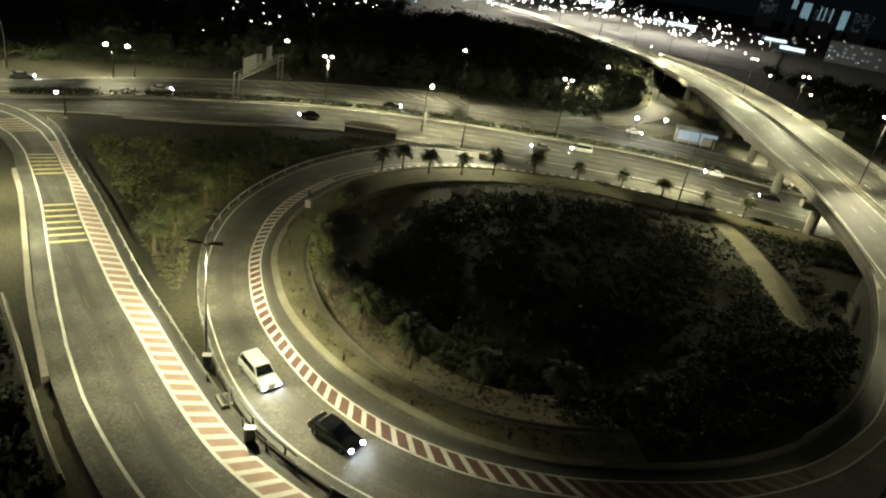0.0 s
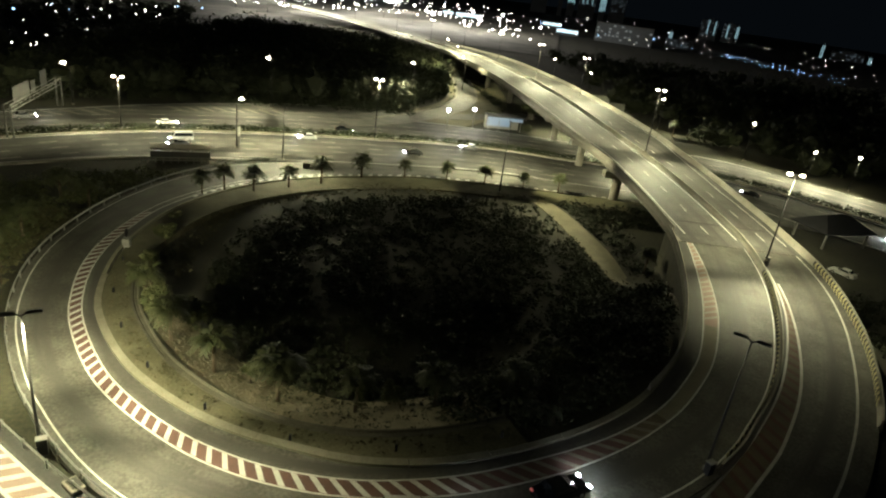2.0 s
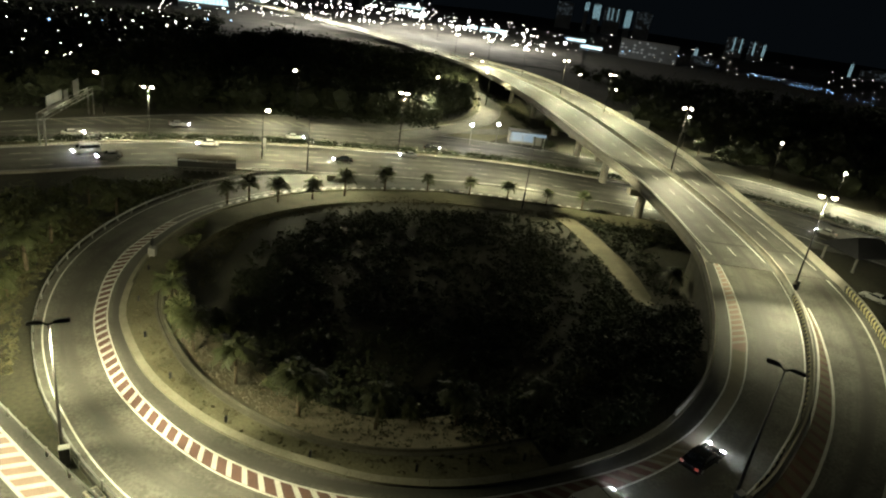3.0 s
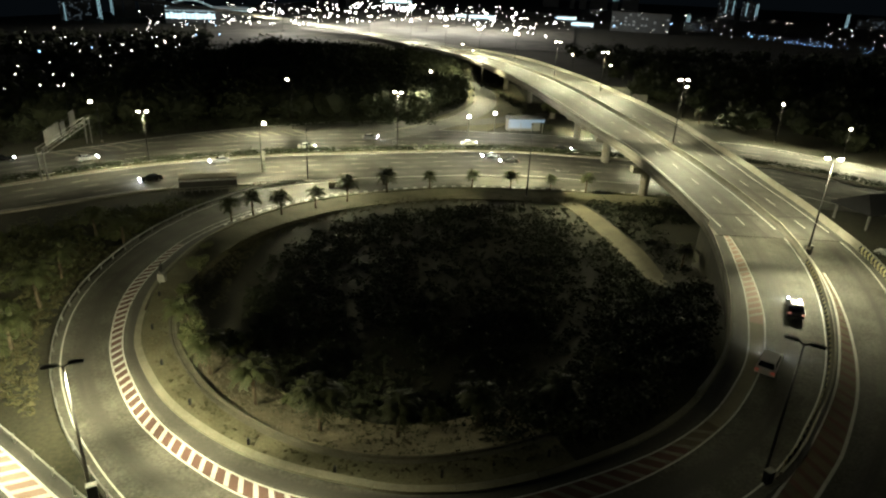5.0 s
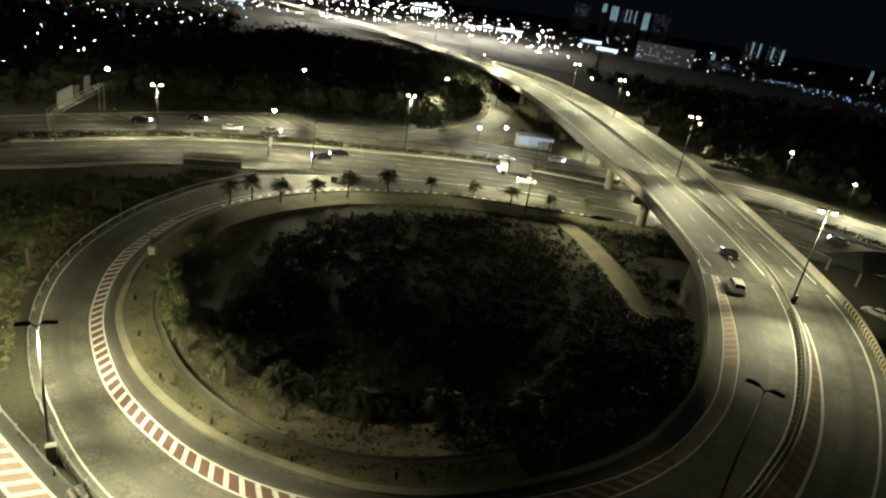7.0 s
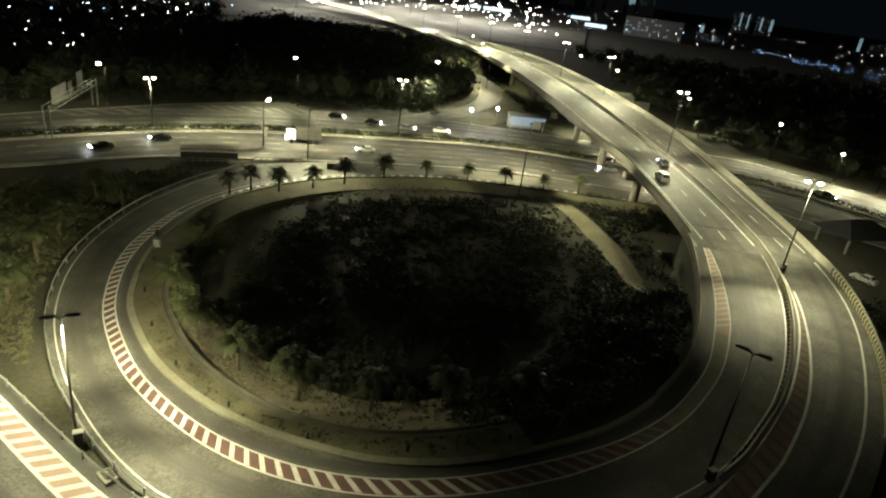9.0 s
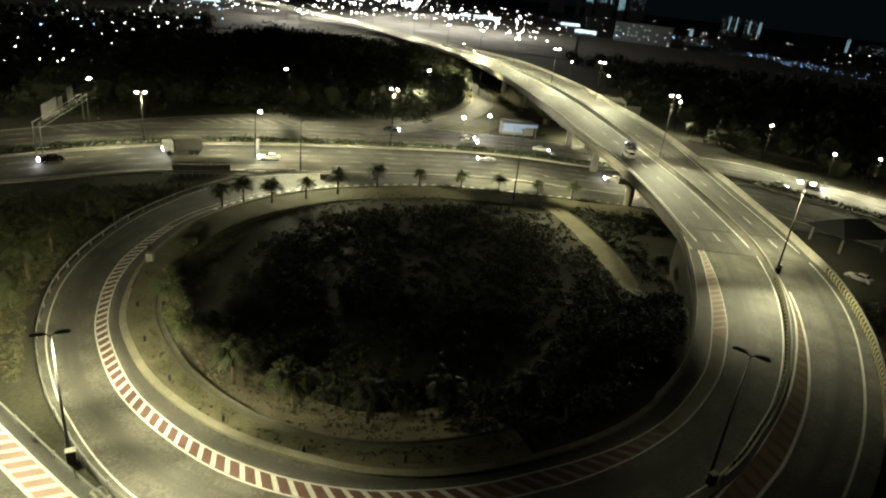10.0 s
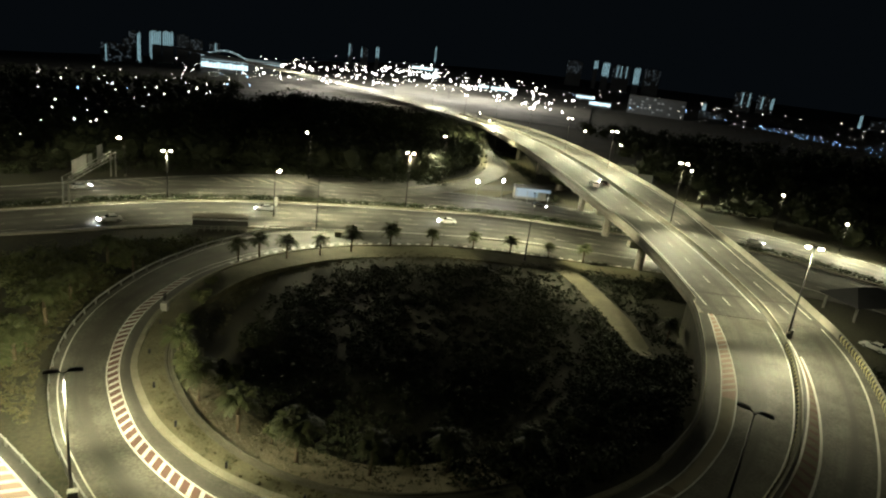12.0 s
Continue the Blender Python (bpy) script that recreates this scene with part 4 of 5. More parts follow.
def in_scrub(rnd):
    while True:
        x, y = rnd.uniform(2, 29), rnd.uniform(40, 84)
        k = np.argmin(np.hypot(LOOP.p[:, 0] - x, LOOP.p[:, 1] - y))
        d = -float((x - LOOP.p[k, 0]) * LOOP.n[k, 0] + (y - LOOP.p[k, 1]) * LOOP.n[k, 1])
        if (3.4 if x > 7 else 5.5) < d < 14 and np.min(np.hypot(TRACK.p[:, 0] - x, TRACK.p[:, 1] - y)) > 2.8:
            return x, y, gz(x, y) - .2


def in_marsh(rnd):
    while True:
        x, y = rnd.uniform(-36, 40), rnd.uniform(40, 113)
        k = np.argmin(np.hypot(LOOP.p[:, 0] - x, LOOP.p[:, 1] - y))
        d = -float((x - LOOP.p[k, 0]) * LOOP.n[k, 0] + (y - LOOP.p[k, 1]) * LOOP.n[k, 1])
        thick = .66 + .34 * math.sin(d * .55 + 2.2 * math.sin(x * .09)) + (.6 if d < 15 and y < 70 else 0)
        if d > (3.4 if x > 17 and y > 56 else 12 if y > 92 or x < 0 else 8.5) and rnd.random() < thick and np.min(np.hypot(TRACK.p[:, 0] - x, TRACK.p[:, 1] - y)) > 2.4:
            return x, y, gz(x, y) - .15


def left_scrub(rnd):
    while True:
        x, y = rnd.uniform(-80, -40), rnd.uniform(52, 100)
        s = HIGHWAY.near(x, y)
        if np.min(np.hypot(LOOP.p[:, 0] - x, LOOP.p[:, 1] - y)) > 9 and np.min(np.hypot(OUTER.p[:, 0] + 3.4 * OUTER.n[:, 0] - x, OUTER.p[:, 1] + 3.4 * OUTER.n[:, 1] - y)) > 7.5 and np.hypot(HIGHWAY.at(s).x - x, HIGHWAY.at(s).y - y) > 25:
            return x, y, gz(x, y) - .3


def slope_scrub(rnd):
    while True:
        s = rnd.uniform(sO(-60, 60), sO(-14, 26.5))
        p = OUTER.at(s, rnd.uniform(10.5, 20))
        return p.x, p.y, gz(p.x, p.y) - .2


def right_scrub(rnd):
    while True:
        s = rnd.uniform(sO(36, 56), OUTER_END)
        p = OUTER.at(s, rnd.uniform(11.5, 30))
        if not (60 < p.x < 79 and 87 < p.y < 116):
            return p.x, p.y, gz(p.x, p.y) - .2


def between_scrub(rnd):
    s = rnd.uniform(sL(-42, 80), sL(-24, 42))
    p = LOOP.at(s, val(LOOP_OUT, s) + rnd.uniform(2.0, 8))
    if np.min(np.hypot(OUTER.p[:, 0] - p.x, OUTER.p[:, 1] - p.y)) > 3:
        return p.x, p.y, gz(p.x, p.y) - .2
    return -50, 66 + rnd.uniform(0, 10), -.2


def leaf_scrub(name, label, seed, count, place, size, material, blades=60):
    """Low bushes made of many small blades, joined."""
    rnd = random.Random(seed)
    verts, faces = [], []
    for _ in range(count):
        x, y, z = place(rnd)
        r = rnd.uniform(*size)
        clump(rnd, verts, faces, (x, y, z + r * .5), r, blades)
    return tagged(obj(name, verts, faces, material), label, "bushes", kind="stuff")


def edge_scrub(rnd):
    s = rnd.uniform(HIGHWAY.near(-115, 86), HIGHWAY.near(-2, 145))
    p = HIGHWAY.at(s, -rnd.uniform(27.5, 38))
    return p.x, p.y, -.3


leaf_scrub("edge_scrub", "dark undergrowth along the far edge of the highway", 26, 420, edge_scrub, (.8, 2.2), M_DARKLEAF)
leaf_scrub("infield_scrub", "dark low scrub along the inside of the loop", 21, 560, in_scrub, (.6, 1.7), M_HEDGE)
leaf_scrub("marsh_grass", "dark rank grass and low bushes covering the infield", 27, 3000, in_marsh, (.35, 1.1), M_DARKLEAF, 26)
def approach_scrub(rnd):
    s = rnd.uniform(BRIDGE.near(38, 172), BRIDGE.near(10, 310))
    p = BRIDGE.at(s, -rnd.uniform(12.2, 14.5) if rnd.random() < .4 else rnd.uniform(13, 24))
    return p.x, p.y, gz(p.x, p.y) - .2


leaf_scrub("approach_scrub", "bushes on the banks beside the flyover's far approach", 28, 260, approach_scrub, (.7, 2.0), M_DARKLEAF, 50)
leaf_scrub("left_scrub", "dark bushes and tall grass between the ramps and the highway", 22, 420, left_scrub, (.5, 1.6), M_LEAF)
leaf_scrub("slope_scrub", "overgrown bushes on the bank below the outer ramp", 23, 320, slope_scrub, (.6, 1.6), M_DARKLEAF)
leaf_scrub("right_scrub", "bushes on the bank below the edge barrier", 24, 220, right_scrub, (.6, 1.8), M_DARKLEAF)
leaf_scrub("between_scrub", "dry weeds on the strip between the loop and the outer ramp", 25, 900, between_scrub, (.2, .7), M_DRYWEED, 14)

soil = setting("soil_bank", "bare stony soil bank below the loop's verge", "bank")
sweep("bank", LOOP, sL(-35, 60), sL(9, 36), [(-5.3, -.42), (-12.2, -2.9), (-12.2, -3.6), (-5.3, -1.2)], M_SOIL, soil)
rnd = random.Random(33)
verts, faces = [], []
for _ in range(2200):
    s = rnd.uniform(sL(20, 118), sL(8.5, 35.8))
    o = -rnd.choice((rnd.uniform(2.4, 4.1), rnd.uniform(5.4, 12), rnd.uniform(7.5, 12.2)) if s > sL(-35, 60) else (rnd.uniform(4, 9), rnd.uniform(6, 10)))
    p = LOOP.at(s, o, .05 if o > -4.2 or s < sL(-35, 60) else -.42 + (o + 5.3) * .36)
    if s < sL(-35, 60):
        p.z = max(p.z - .3, gz(p.x, p.y))
    r = rnd.uniform(.08, .25) if o > -4.2 else rnd.uniform(.12, .4)
    clump(rnd, verts, faces, p + Vector((0, 0, r * .2)), r, 14, .05, .13)
tagged(obj("bank_weeds", verts, faces, M_DRYWEED), "scattered weeds on the loop's verge and soil bank", "weeds", kind="stuff")
rnd = random.Random(31)
verts, faces = [], []
for _ in range(1500):
    s = rnd.uniform(sL(-33, 56), sL(-6, 33.2))
    o = -rnd.uniform(5.8, 11.5)
    p = LOOP.at(s, o, -.42 + (o + 5.3) * .36)
    r = rnd.uniform(.04, .13)
    i = len(verts)
    for k in range(6):
        d = Vector(((1, 0, 0), (-1, 0, 0), (0, 1, 0), (0, -1, 0), (0, 0, 1), (0, 0, -1))[k])
        verts.append(p + d * r * rnd.uniform(.6, 1.3))
    faces += [(i + a, i + b, i + c) for a, b, c in ((0, 2, 4), (2, 1, 4), (1, 3, 4), (3, 0, 4), (2, 0, 5), (1, 2, 5), (3, 1, 5), (0, 3, 5))]
tagged(obj("rubble", verts, faces, M_RUBBLE), "loose dusty stones on the soil bank", "stones", kind="stuff")

track = setting("dirt_track", "pale trodden dirt track across the infield", "track")
TRACK = Line([(p[0], p[1], gz(p[0], p[1]) + .04) for p in TRACK.p[::4]])
slab("path", TRACK, 0, TRACK.length, [(0, -1.6), (30, -2.1), (TRACK.length, -1.0)], [(0, 1.6), (30, 2.1), (TRACK.length, 1.0)], .06, .35, M_PATH, track)

# ---------------------------------------------------------------- median hedge
rnd = random.Random(41)
verts, faces = [], []
s = HIGHWAY.near(-110, 89)
while s < HIGHWAY.near(110, 127):
    if rnd.random() < .86:
        p = HIGHWAY.at(s, rnd.uniform(-.3, .3), .45)
        clump(rnd, verts, faces, p + Vector((0, 0, .3)), rnd.uniform(.75, 1.15), 40)
    s += .6
tagged(obj("hedge", verts, faces, M_HEDGE), "clipped dark hedge on the highway's median", "hedge", kind="stuff")
sweep("median_kerb", HIGHWAY, HIGHWAY.near(-150, 62), HIGHWAY.near(110, 127), [(1.3, .02), (1.3, .3), (1.62, .3), (1.62, .02)], M_PARAPET, highway, 2)

# ---------------------------------------------------------------- roadside structures
def bus_shelter(x, y, turn):
    t = thing("bus_shelter", pose(x, y, 0.02, 0, 0, turn), "long roadside bus shelter with a flat brown roof", "bus shelter")
    bm = bmesh.new()
    box(bm, -4.9, 4.9, -1.6, 1.6, 1.75, 2.0, .1)
    part("roof", bm, M_SHELTER, t)
    for px in (-4.6, -1.6, 1.6, 4.6):
        bm = bmesh.new()
        tube(bm, (px, -1.1, 0), (px, -1.1, 1.95), .07, .07, 8)
        part("post", bm, M_STEEL, t)
    bm = bmesh.new()
    box(bm, -4.8, 4.8, -1.45, -1.3, .15, 1.4, .03)
    part("back_wall", bm, M_SIGNBACK, t)
    bm = bmesh.new()
    box(bm, -4, 4, -.9, -.5, .42, .5, .02)
    part("bench", bm, M_CONCRETE, t)


bus_shelter(-45.4, 109.0, 22)


def railing(x, y, z, turn, n):
    t = thing("railing", pose(x, y, z, 0, 0, turn), "low white-painted railing at the exit", "railing")
    for i in range(n + 1):
        bm = bmesh.new()
        box(bm, i * 1.2 - .06, i * 1.2 + .06, -.06, .06, 0, 1.0)
        part("post", bm, M_WALL, t)
    for h in (.5, .95):
        bm = bmesh.new()
        box(bm, 0, n * 1.2, -.05, .05, h - .06, h + .06)
        part("bar", bm, M_WALL, t)


railing(-50, 103.4, 0, 22, 9)
railing(-37.5, 109.6, 0, 24, 6)
t = thing("plinth", pose(-22.8, 112.4, 0, 0, 0, 15), "low concrete plinth box at the exit nose", "plinth")
bm = bmesh.new()
box(bm, -1.8, 1.8, -.6, .6, 0, 1.1, .06)
part("block", bm, M_DRAIN, t)
bm = bmesh.new()
box(bm, -1.9, 1.9, -.7, .7, 1.1, 1.2, .03)
part("cap", bm, M_DRAIN, t)


def gore_sign(x, y, turn):
    t = thing("exit_sign", pose(x, y, 0, 0, 0, turn), "pale tall exit sign board on two posts", "road sign")
    for px in (-.25, .25):
        bm = bmesh.new()
        tube(bm, (px, 0, 0), (px, 0, 4.0), .06, .06, 8)
        part("post", bm, M_STEEL, t)
    bm = bmesh.new()
    box(bm, -.4, .4, -.05, .05, 2.4, 4.2, .03)
    part("board", bm, M_WALL, t)


gore_sign(-38.6, 119.5, 60)


def gantry(a, b, high):
    a, b = Vector(a), Vector(b)
    t = thing("sign_gantry", Matrix.Translation(a), "steel sign gantry over the far carriageway seen from behind", "sign gantry")
    d = b - a
    turn = math.atan2(d.y, d.x)
    L = d.length
    t.matrix_basis = Matrix.Translation(a) @ Matrix.Rotation(turn, 4, "Z")
    for x in (0, L):
        for y in (-.5, .5):
            bm = bmesh.new()
            tube(bm, (x, y, 0), (x, y, high), .16, .13, 8)
            part("leg", bm, M_GANTRY, t)
    for y, z in ((-.5, high), (.5, high), (-.5, high - 1.1), (.5, high - 1.1)):
        bm = bmesh.new()
        tube(bm, (-.3, y, z), (L + .3, y, z), .09, .09, 6)
        part("chord", bm, M_GANTRY, t)
    n = int(L / 1.6)
    for i in range(n):
        bm = bmesh.new()
        z0, z1 = (high - 1.1, high) if i % 2 else (high, high - 1.1)
        tube(bm, (i * L / n, -.5, z0), ((i + 1) * L / n, -.5, z1), .05, .05, 5)
        part("brace", bm, M_GANTRY, t)
    for x0, x1, z0, z1 in ((5.0, 13.0, -.9, 2.0), (13.6, 16.2, -.6, 1.6), (19.0, 22.6, -.5, 2.6)):
        bm = bmesh.new()
        box(bm, x0, x1, .6, .72, high + z0, high + z1, .03)
        part("panel", bm, M_SIGNBACK, t, "plain grey back of a direction sign")


gantry((-74.1, 107.6, .1), (-80.8, 134.0, 0), 5.6)


def kiosk(x, y, turn):
    t = thing("roadside_kiosk", pose(x, y, 0, 0, 0, turn), "low roadside building with a blue-lit front under a flat roof", "kiosk")
    bm = bmesh.new()
    box(bm, -4.8, 4.8, -2.4, 2.4, 3.3, 3.7, .08)
    part("roof", bm, M_ROOF, t)
    bm = bmesh.new()
    box(bm, -4.5, 4.5, .2, 2.2, 0, 3.3, .05)
    part("wall", bm, M_WALL, t)
    bm = bmesh.new()
    box(bm, -4.7, 4.7, -2.52, -2.42, 2.75, 3.5)
    part("fascia", bm, M_BLUESIGN, t, "blue-lit fascia strip")
    bm = bmesh.new()
    box(bm, -4.2, 2.0, .08, .18, .7, 2.4)
    part("shopfront", bm, M_BLUESIGN, t, "blue-lit glazed front")
    for px in (-4.4, -1.5, 1.5, 4.4):
        bm = bmesh.new()
        tube(bm, (px, -2.1, 0), (px, -2.1, 3.3), .09, .09, 8)
        part("post", bm, M_STEEL, t)


kiosk(15.6, 170.0, 10)
for x, y in ((.8, 160.5), (7.6, 166.5)):
    t = thing("low_lamp", pose(x, y, 0), "short white lamp beside the slip road", "lamp", "slip road lamps")
    bm = bmesh.new()
    tube(bm, (0, 0, 0), (0, 0, 4.6), .08, .06, 8)
    part("pole", bm, M_STEEL, t)
    bm = bmesh.new()
    bmesh.ops.create_icosphere(bm, subdivisions=2, radius=.42)
    bmesh.ops.translate(bm, verts=bm.verts, vec=(0, 0, 4.9))
    part("globe", bm, M_BULBWHITE, t)
    data = bpy.data.lights.new("globe_light", "POINT")
    data.energy, data.color, data.shadow_soft_size = LAMP_POWER * .07, (1, .97, .88), .4
    li = new("globe_light", data)
    li.location = (x, y - .1, 5.6)


def roof_house(x, y, z, turn):
    t = thing("tiled_pavilion", pose(x, y, z, 0, 0, turn), "low pavilion with a dark hipped roof below the flyover", "pavilion")
    v = [(-6, -4, 3), (6, -4, 3), (6, 4, 3), (-6, 4, 3), (-2.5, 0, 5.2), (2.5, 0, 5.2), (-6, -4, 2.8), (6, -4, 2.8), (6, 4, 2.8), (-6, 4, 2.8)]
    f = [(0, 1, 5, 4), (1, 2, 5), (2, 3, 4, 5), (3, 0, 4), (6, 7, 1, 0), (7, 8, 2, 1), (8, 9, 3, 2), (9, 6, 0, 3), (9, 8, 7, 6)]
    obj("roof", v, f, M_ROOF, t)
    for px, py in ((-5, -3.2), (5, -3.2), (5, 3.2), (-5, 3.2)):
        bm = bmesh.new()
        box(bm, px - .15, px + .15, py - .15, py + .15, 0, 2.9)
        part("post", bm, M_WALL, t)


roof_house(71.5, 109, gz(71.5, 109), 20)
t = thing("notice_board", pose(51.5, 196, 0, 0, 0, 8), "grey blank board beside the flyover", "board")
bm = bmesh.new()
box(bm, -2.6, 2.6, -.1, .1, 3.2, 7.2, .04)
part("panel", bm, M_WALL, t)
for px in (-2, 2):
    bm = bmesh.new()
    tube(bm, (px, .2, 0), (px, .2, 6.8), .1, .1, 8)
    part("post", bm, M_STEEL, t)
SLIP = Line([(70, 133), (78, 126), (88, 118), (104, 104), (130, 82)])
slip_road = setting("slip_road", "lit concrete slip road beside the pavilion", "road")
slab("surface", SLIP, 0, SLIP.length, -3.2, 3.2, .05, .3, M_HIGHWAY, slip_road)
BEYOND = Line([(26, 196), (14, 186), (2, 178), (-12, 172), (-24, 168)])
slab("surface", BEYOND, 0, BEYOND.length, -3.5, 3.5, .04, .3, M_HIGHWAY, slip_road)
slab("surface", BEYOND2, 0, BEYOND2.length, -3.6, 3.6, .06, .5, M_PALELANE, slip_road)
slab("dry_shoulder", BEYOND2, 14, BEYOND2.length, -6.5, -3.96, .0, .4, M_VERGE, slip_road)
slab("dry_shoulder", BEYOND2, 14, BEYOND2.length, 3.62, 13.5, .0, .4, M_VERGE, slip_road)
for o in (-3.3, 3.3):
    paint("edge_line", BEYOND2, 0, BEYOND2.length, o - .1, o + .1, M_FADEDWHITE, slip_road, .07, 2)
sweep("kerb", BEYOND2, 12, BEYOND2.length, [(-3.6, .02), (-3.6, .22), (-3.95, .22), (-3.95, .02)], M_CONCRETE, slip_road, 2)
for x, y, turn, top in ((5.2, 226.7, 180, 11.5), (1.1, 263.4, 10, 11.5), (-3.4, 290.6, 10, 11.5)):
    street_lamp(x, y, gz(x, y), top, turn, 1, True, 1.2, axis=105, across=.4)

for x, y, z in ((31, 171, 5.4), (39.5, 131, 5.4), (38, 153, 5.4)):
    t = thing("under_deck_lamp", pose(x, y, z), "small floodlight under the flyover deck", "lamp", "under-deck lamps")
    bm = bmesh.new()
    box(bm, -.3, .3, -.2, .2, 0, .25, .04)
    part("housing", bm, M_DARKSTEEL, t)
    bm = bmesh.new()
    box(bm, -.24, .24, -.15, .15, -.04, -.005)
    part("lens", bm, M_BULB, t)
    throw(Matrix.Translation((x, y, z - .3)), 0, 72, .3, .6)

# rail posts, marker posts and lamp foot on the loop
t0 = setting("marker_posts", "short dark marker posts along the inner kerb", "posts")
for s in np.arange(sL(-36, 64), sL(10, 37), 8.5):
    p = LOOP.at(float(s), -2.7, .1)
    bm = bmesh.new()
    box(bm, p.x - .09, p.x + .09, p.y - .09, p.y + .09, p.z - .3, p.z + .55, .02)
    part("marker_post", bm, M_BLACK, t0)
for x, y, z in ((-17.2, 28.9, 2.7), (20.4, 36.4, 5.1), (-24.4, 34.0, 2.6), (42, 75.5, 6.5)):
    t = thing("control_box", pose(x + .35, y - .3, z - .2, 0, 0, 30), "small dark roadside control cabinet", "cabinet", "control cabinets")
    bm = bmesh.new()
    box(bm, -.3, .3, -.22, .22, 0, 1.25, .03)
    part("body", bm, M_DARKSTEEL, t)
    bm = bmesh.new()
    box(bm, -.34, .34, -.26, .26, 1.25, 1.32, .02)
    part("lid", bm, M_STEEL, t)


def hazard_sign(s, off):
    q = LOOP.at(s, off, -.05)
    t = thing("hazard_sign", pose(q.x, q.y, q.z, 0, 0, LOOP.heading(s)), "small dark sign board on a pale concrete block", "road sign")
    bm = bmesh.new()
    box(bm, -.45, .45, -.4, .4, 0, 1.15, .04)
    part("block", bm, M_WALL, t)
    bm = bmesh.new()
    tube(bm, (0, 0, 1.1), (0, 0, 2.0), .05, .05, 8)
    part("post", bm, M_POLE, t)
    bm = bmesh.new()
    box(bm, -.42, .42, -.05, .05, 1.5, 2.3, .03)
    part("board", bm, M_BLACK, t)


def drain_box(x, y, z, turn):
    t = thing("drain_box", pose(x, y, z, 0, 0, turn), "pale concrete drain chamber beside the guard rail", "drain")
    bm = bmesh.new()
    box(bm, -.7, .7, -.5, .5, -.4, .28, .04)
    part("chamber", bm, M_CONCRETE, t)
    bm = bmesh.new()
    box(bm, -.5, .5, -.32, .32, .28, .33, .01)
    part("cover", bm, M_DRAIN, t)
    for k in range(4):
        bm = bmesh.new()
        box(bm, -.42 + k * .25, -.34 + k * .25, -.28, .28, .33, .37)
        part("bar", bm, M_DARKSTEEL, t)


hazard_sign(144.5, -2.0)
drain_box(-20.6, 31.2, 2.45, -35)

# ---------------------------------------------------------------- distant city
def on_land(az, el, up, far=2300.0):
    """Where the line of sight at an angle comes to `up` metres over the far land."""
    a, e = radians(az), math.tan(radians(el))
    r = 120.0
    while r < far:
        x, y = r * math.sin(a), r * math.cos(a)
        if 36 + r * e <= land(x, y) + up:
            break
        r += 12
    return Vector((r * math.sin(a), r * math.cos(a), 36 + r * e)), r


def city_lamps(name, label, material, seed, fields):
    """Many far lamps, joined, their spheres swollen to stand in for bloom: fields of (count, azimuths, elevations, size
    in metres at one kilometre).
    """
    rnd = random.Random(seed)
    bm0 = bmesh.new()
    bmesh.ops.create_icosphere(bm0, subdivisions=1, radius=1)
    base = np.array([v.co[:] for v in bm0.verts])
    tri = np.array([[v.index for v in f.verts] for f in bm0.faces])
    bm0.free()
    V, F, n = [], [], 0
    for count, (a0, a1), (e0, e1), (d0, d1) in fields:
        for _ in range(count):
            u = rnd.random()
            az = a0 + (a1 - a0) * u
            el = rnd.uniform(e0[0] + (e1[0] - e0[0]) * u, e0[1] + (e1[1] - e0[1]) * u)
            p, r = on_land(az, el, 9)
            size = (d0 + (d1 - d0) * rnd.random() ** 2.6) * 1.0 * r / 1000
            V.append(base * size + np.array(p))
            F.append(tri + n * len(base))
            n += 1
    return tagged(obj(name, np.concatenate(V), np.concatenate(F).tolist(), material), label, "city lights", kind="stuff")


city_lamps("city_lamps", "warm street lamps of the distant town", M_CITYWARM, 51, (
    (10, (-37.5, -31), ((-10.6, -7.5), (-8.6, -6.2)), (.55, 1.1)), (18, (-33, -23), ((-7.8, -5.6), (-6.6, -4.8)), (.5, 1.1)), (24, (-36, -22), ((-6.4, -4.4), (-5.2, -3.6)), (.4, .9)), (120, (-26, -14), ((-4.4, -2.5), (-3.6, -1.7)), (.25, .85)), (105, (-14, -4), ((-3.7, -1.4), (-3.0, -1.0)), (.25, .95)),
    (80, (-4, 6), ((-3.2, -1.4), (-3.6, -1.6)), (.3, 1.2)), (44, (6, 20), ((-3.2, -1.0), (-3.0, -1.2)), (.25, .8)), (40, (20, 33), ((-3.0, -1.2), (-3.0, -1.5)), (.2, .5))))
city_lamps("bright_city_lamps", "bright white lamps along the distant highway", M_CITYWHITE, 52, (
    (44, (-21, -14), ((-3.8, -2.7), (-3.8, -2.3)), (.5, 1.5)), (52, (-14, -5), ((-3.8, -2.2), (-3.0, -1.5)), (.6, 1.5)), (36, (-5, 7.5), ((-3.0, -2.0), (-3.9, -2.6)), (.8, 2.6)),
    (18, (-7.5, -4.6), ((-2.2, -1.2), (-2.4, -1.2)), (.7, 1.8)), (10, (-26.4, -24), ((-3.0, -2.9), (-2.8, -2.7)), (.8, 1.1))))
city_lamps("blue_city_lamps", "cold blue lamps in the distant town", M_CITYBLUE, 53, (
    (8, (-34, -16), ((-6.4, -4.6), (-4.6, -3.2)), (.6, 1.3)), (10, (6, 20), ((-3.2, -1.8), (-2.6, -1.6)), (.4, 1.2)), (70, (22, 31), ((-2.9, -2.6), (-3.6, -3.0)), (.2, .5))))


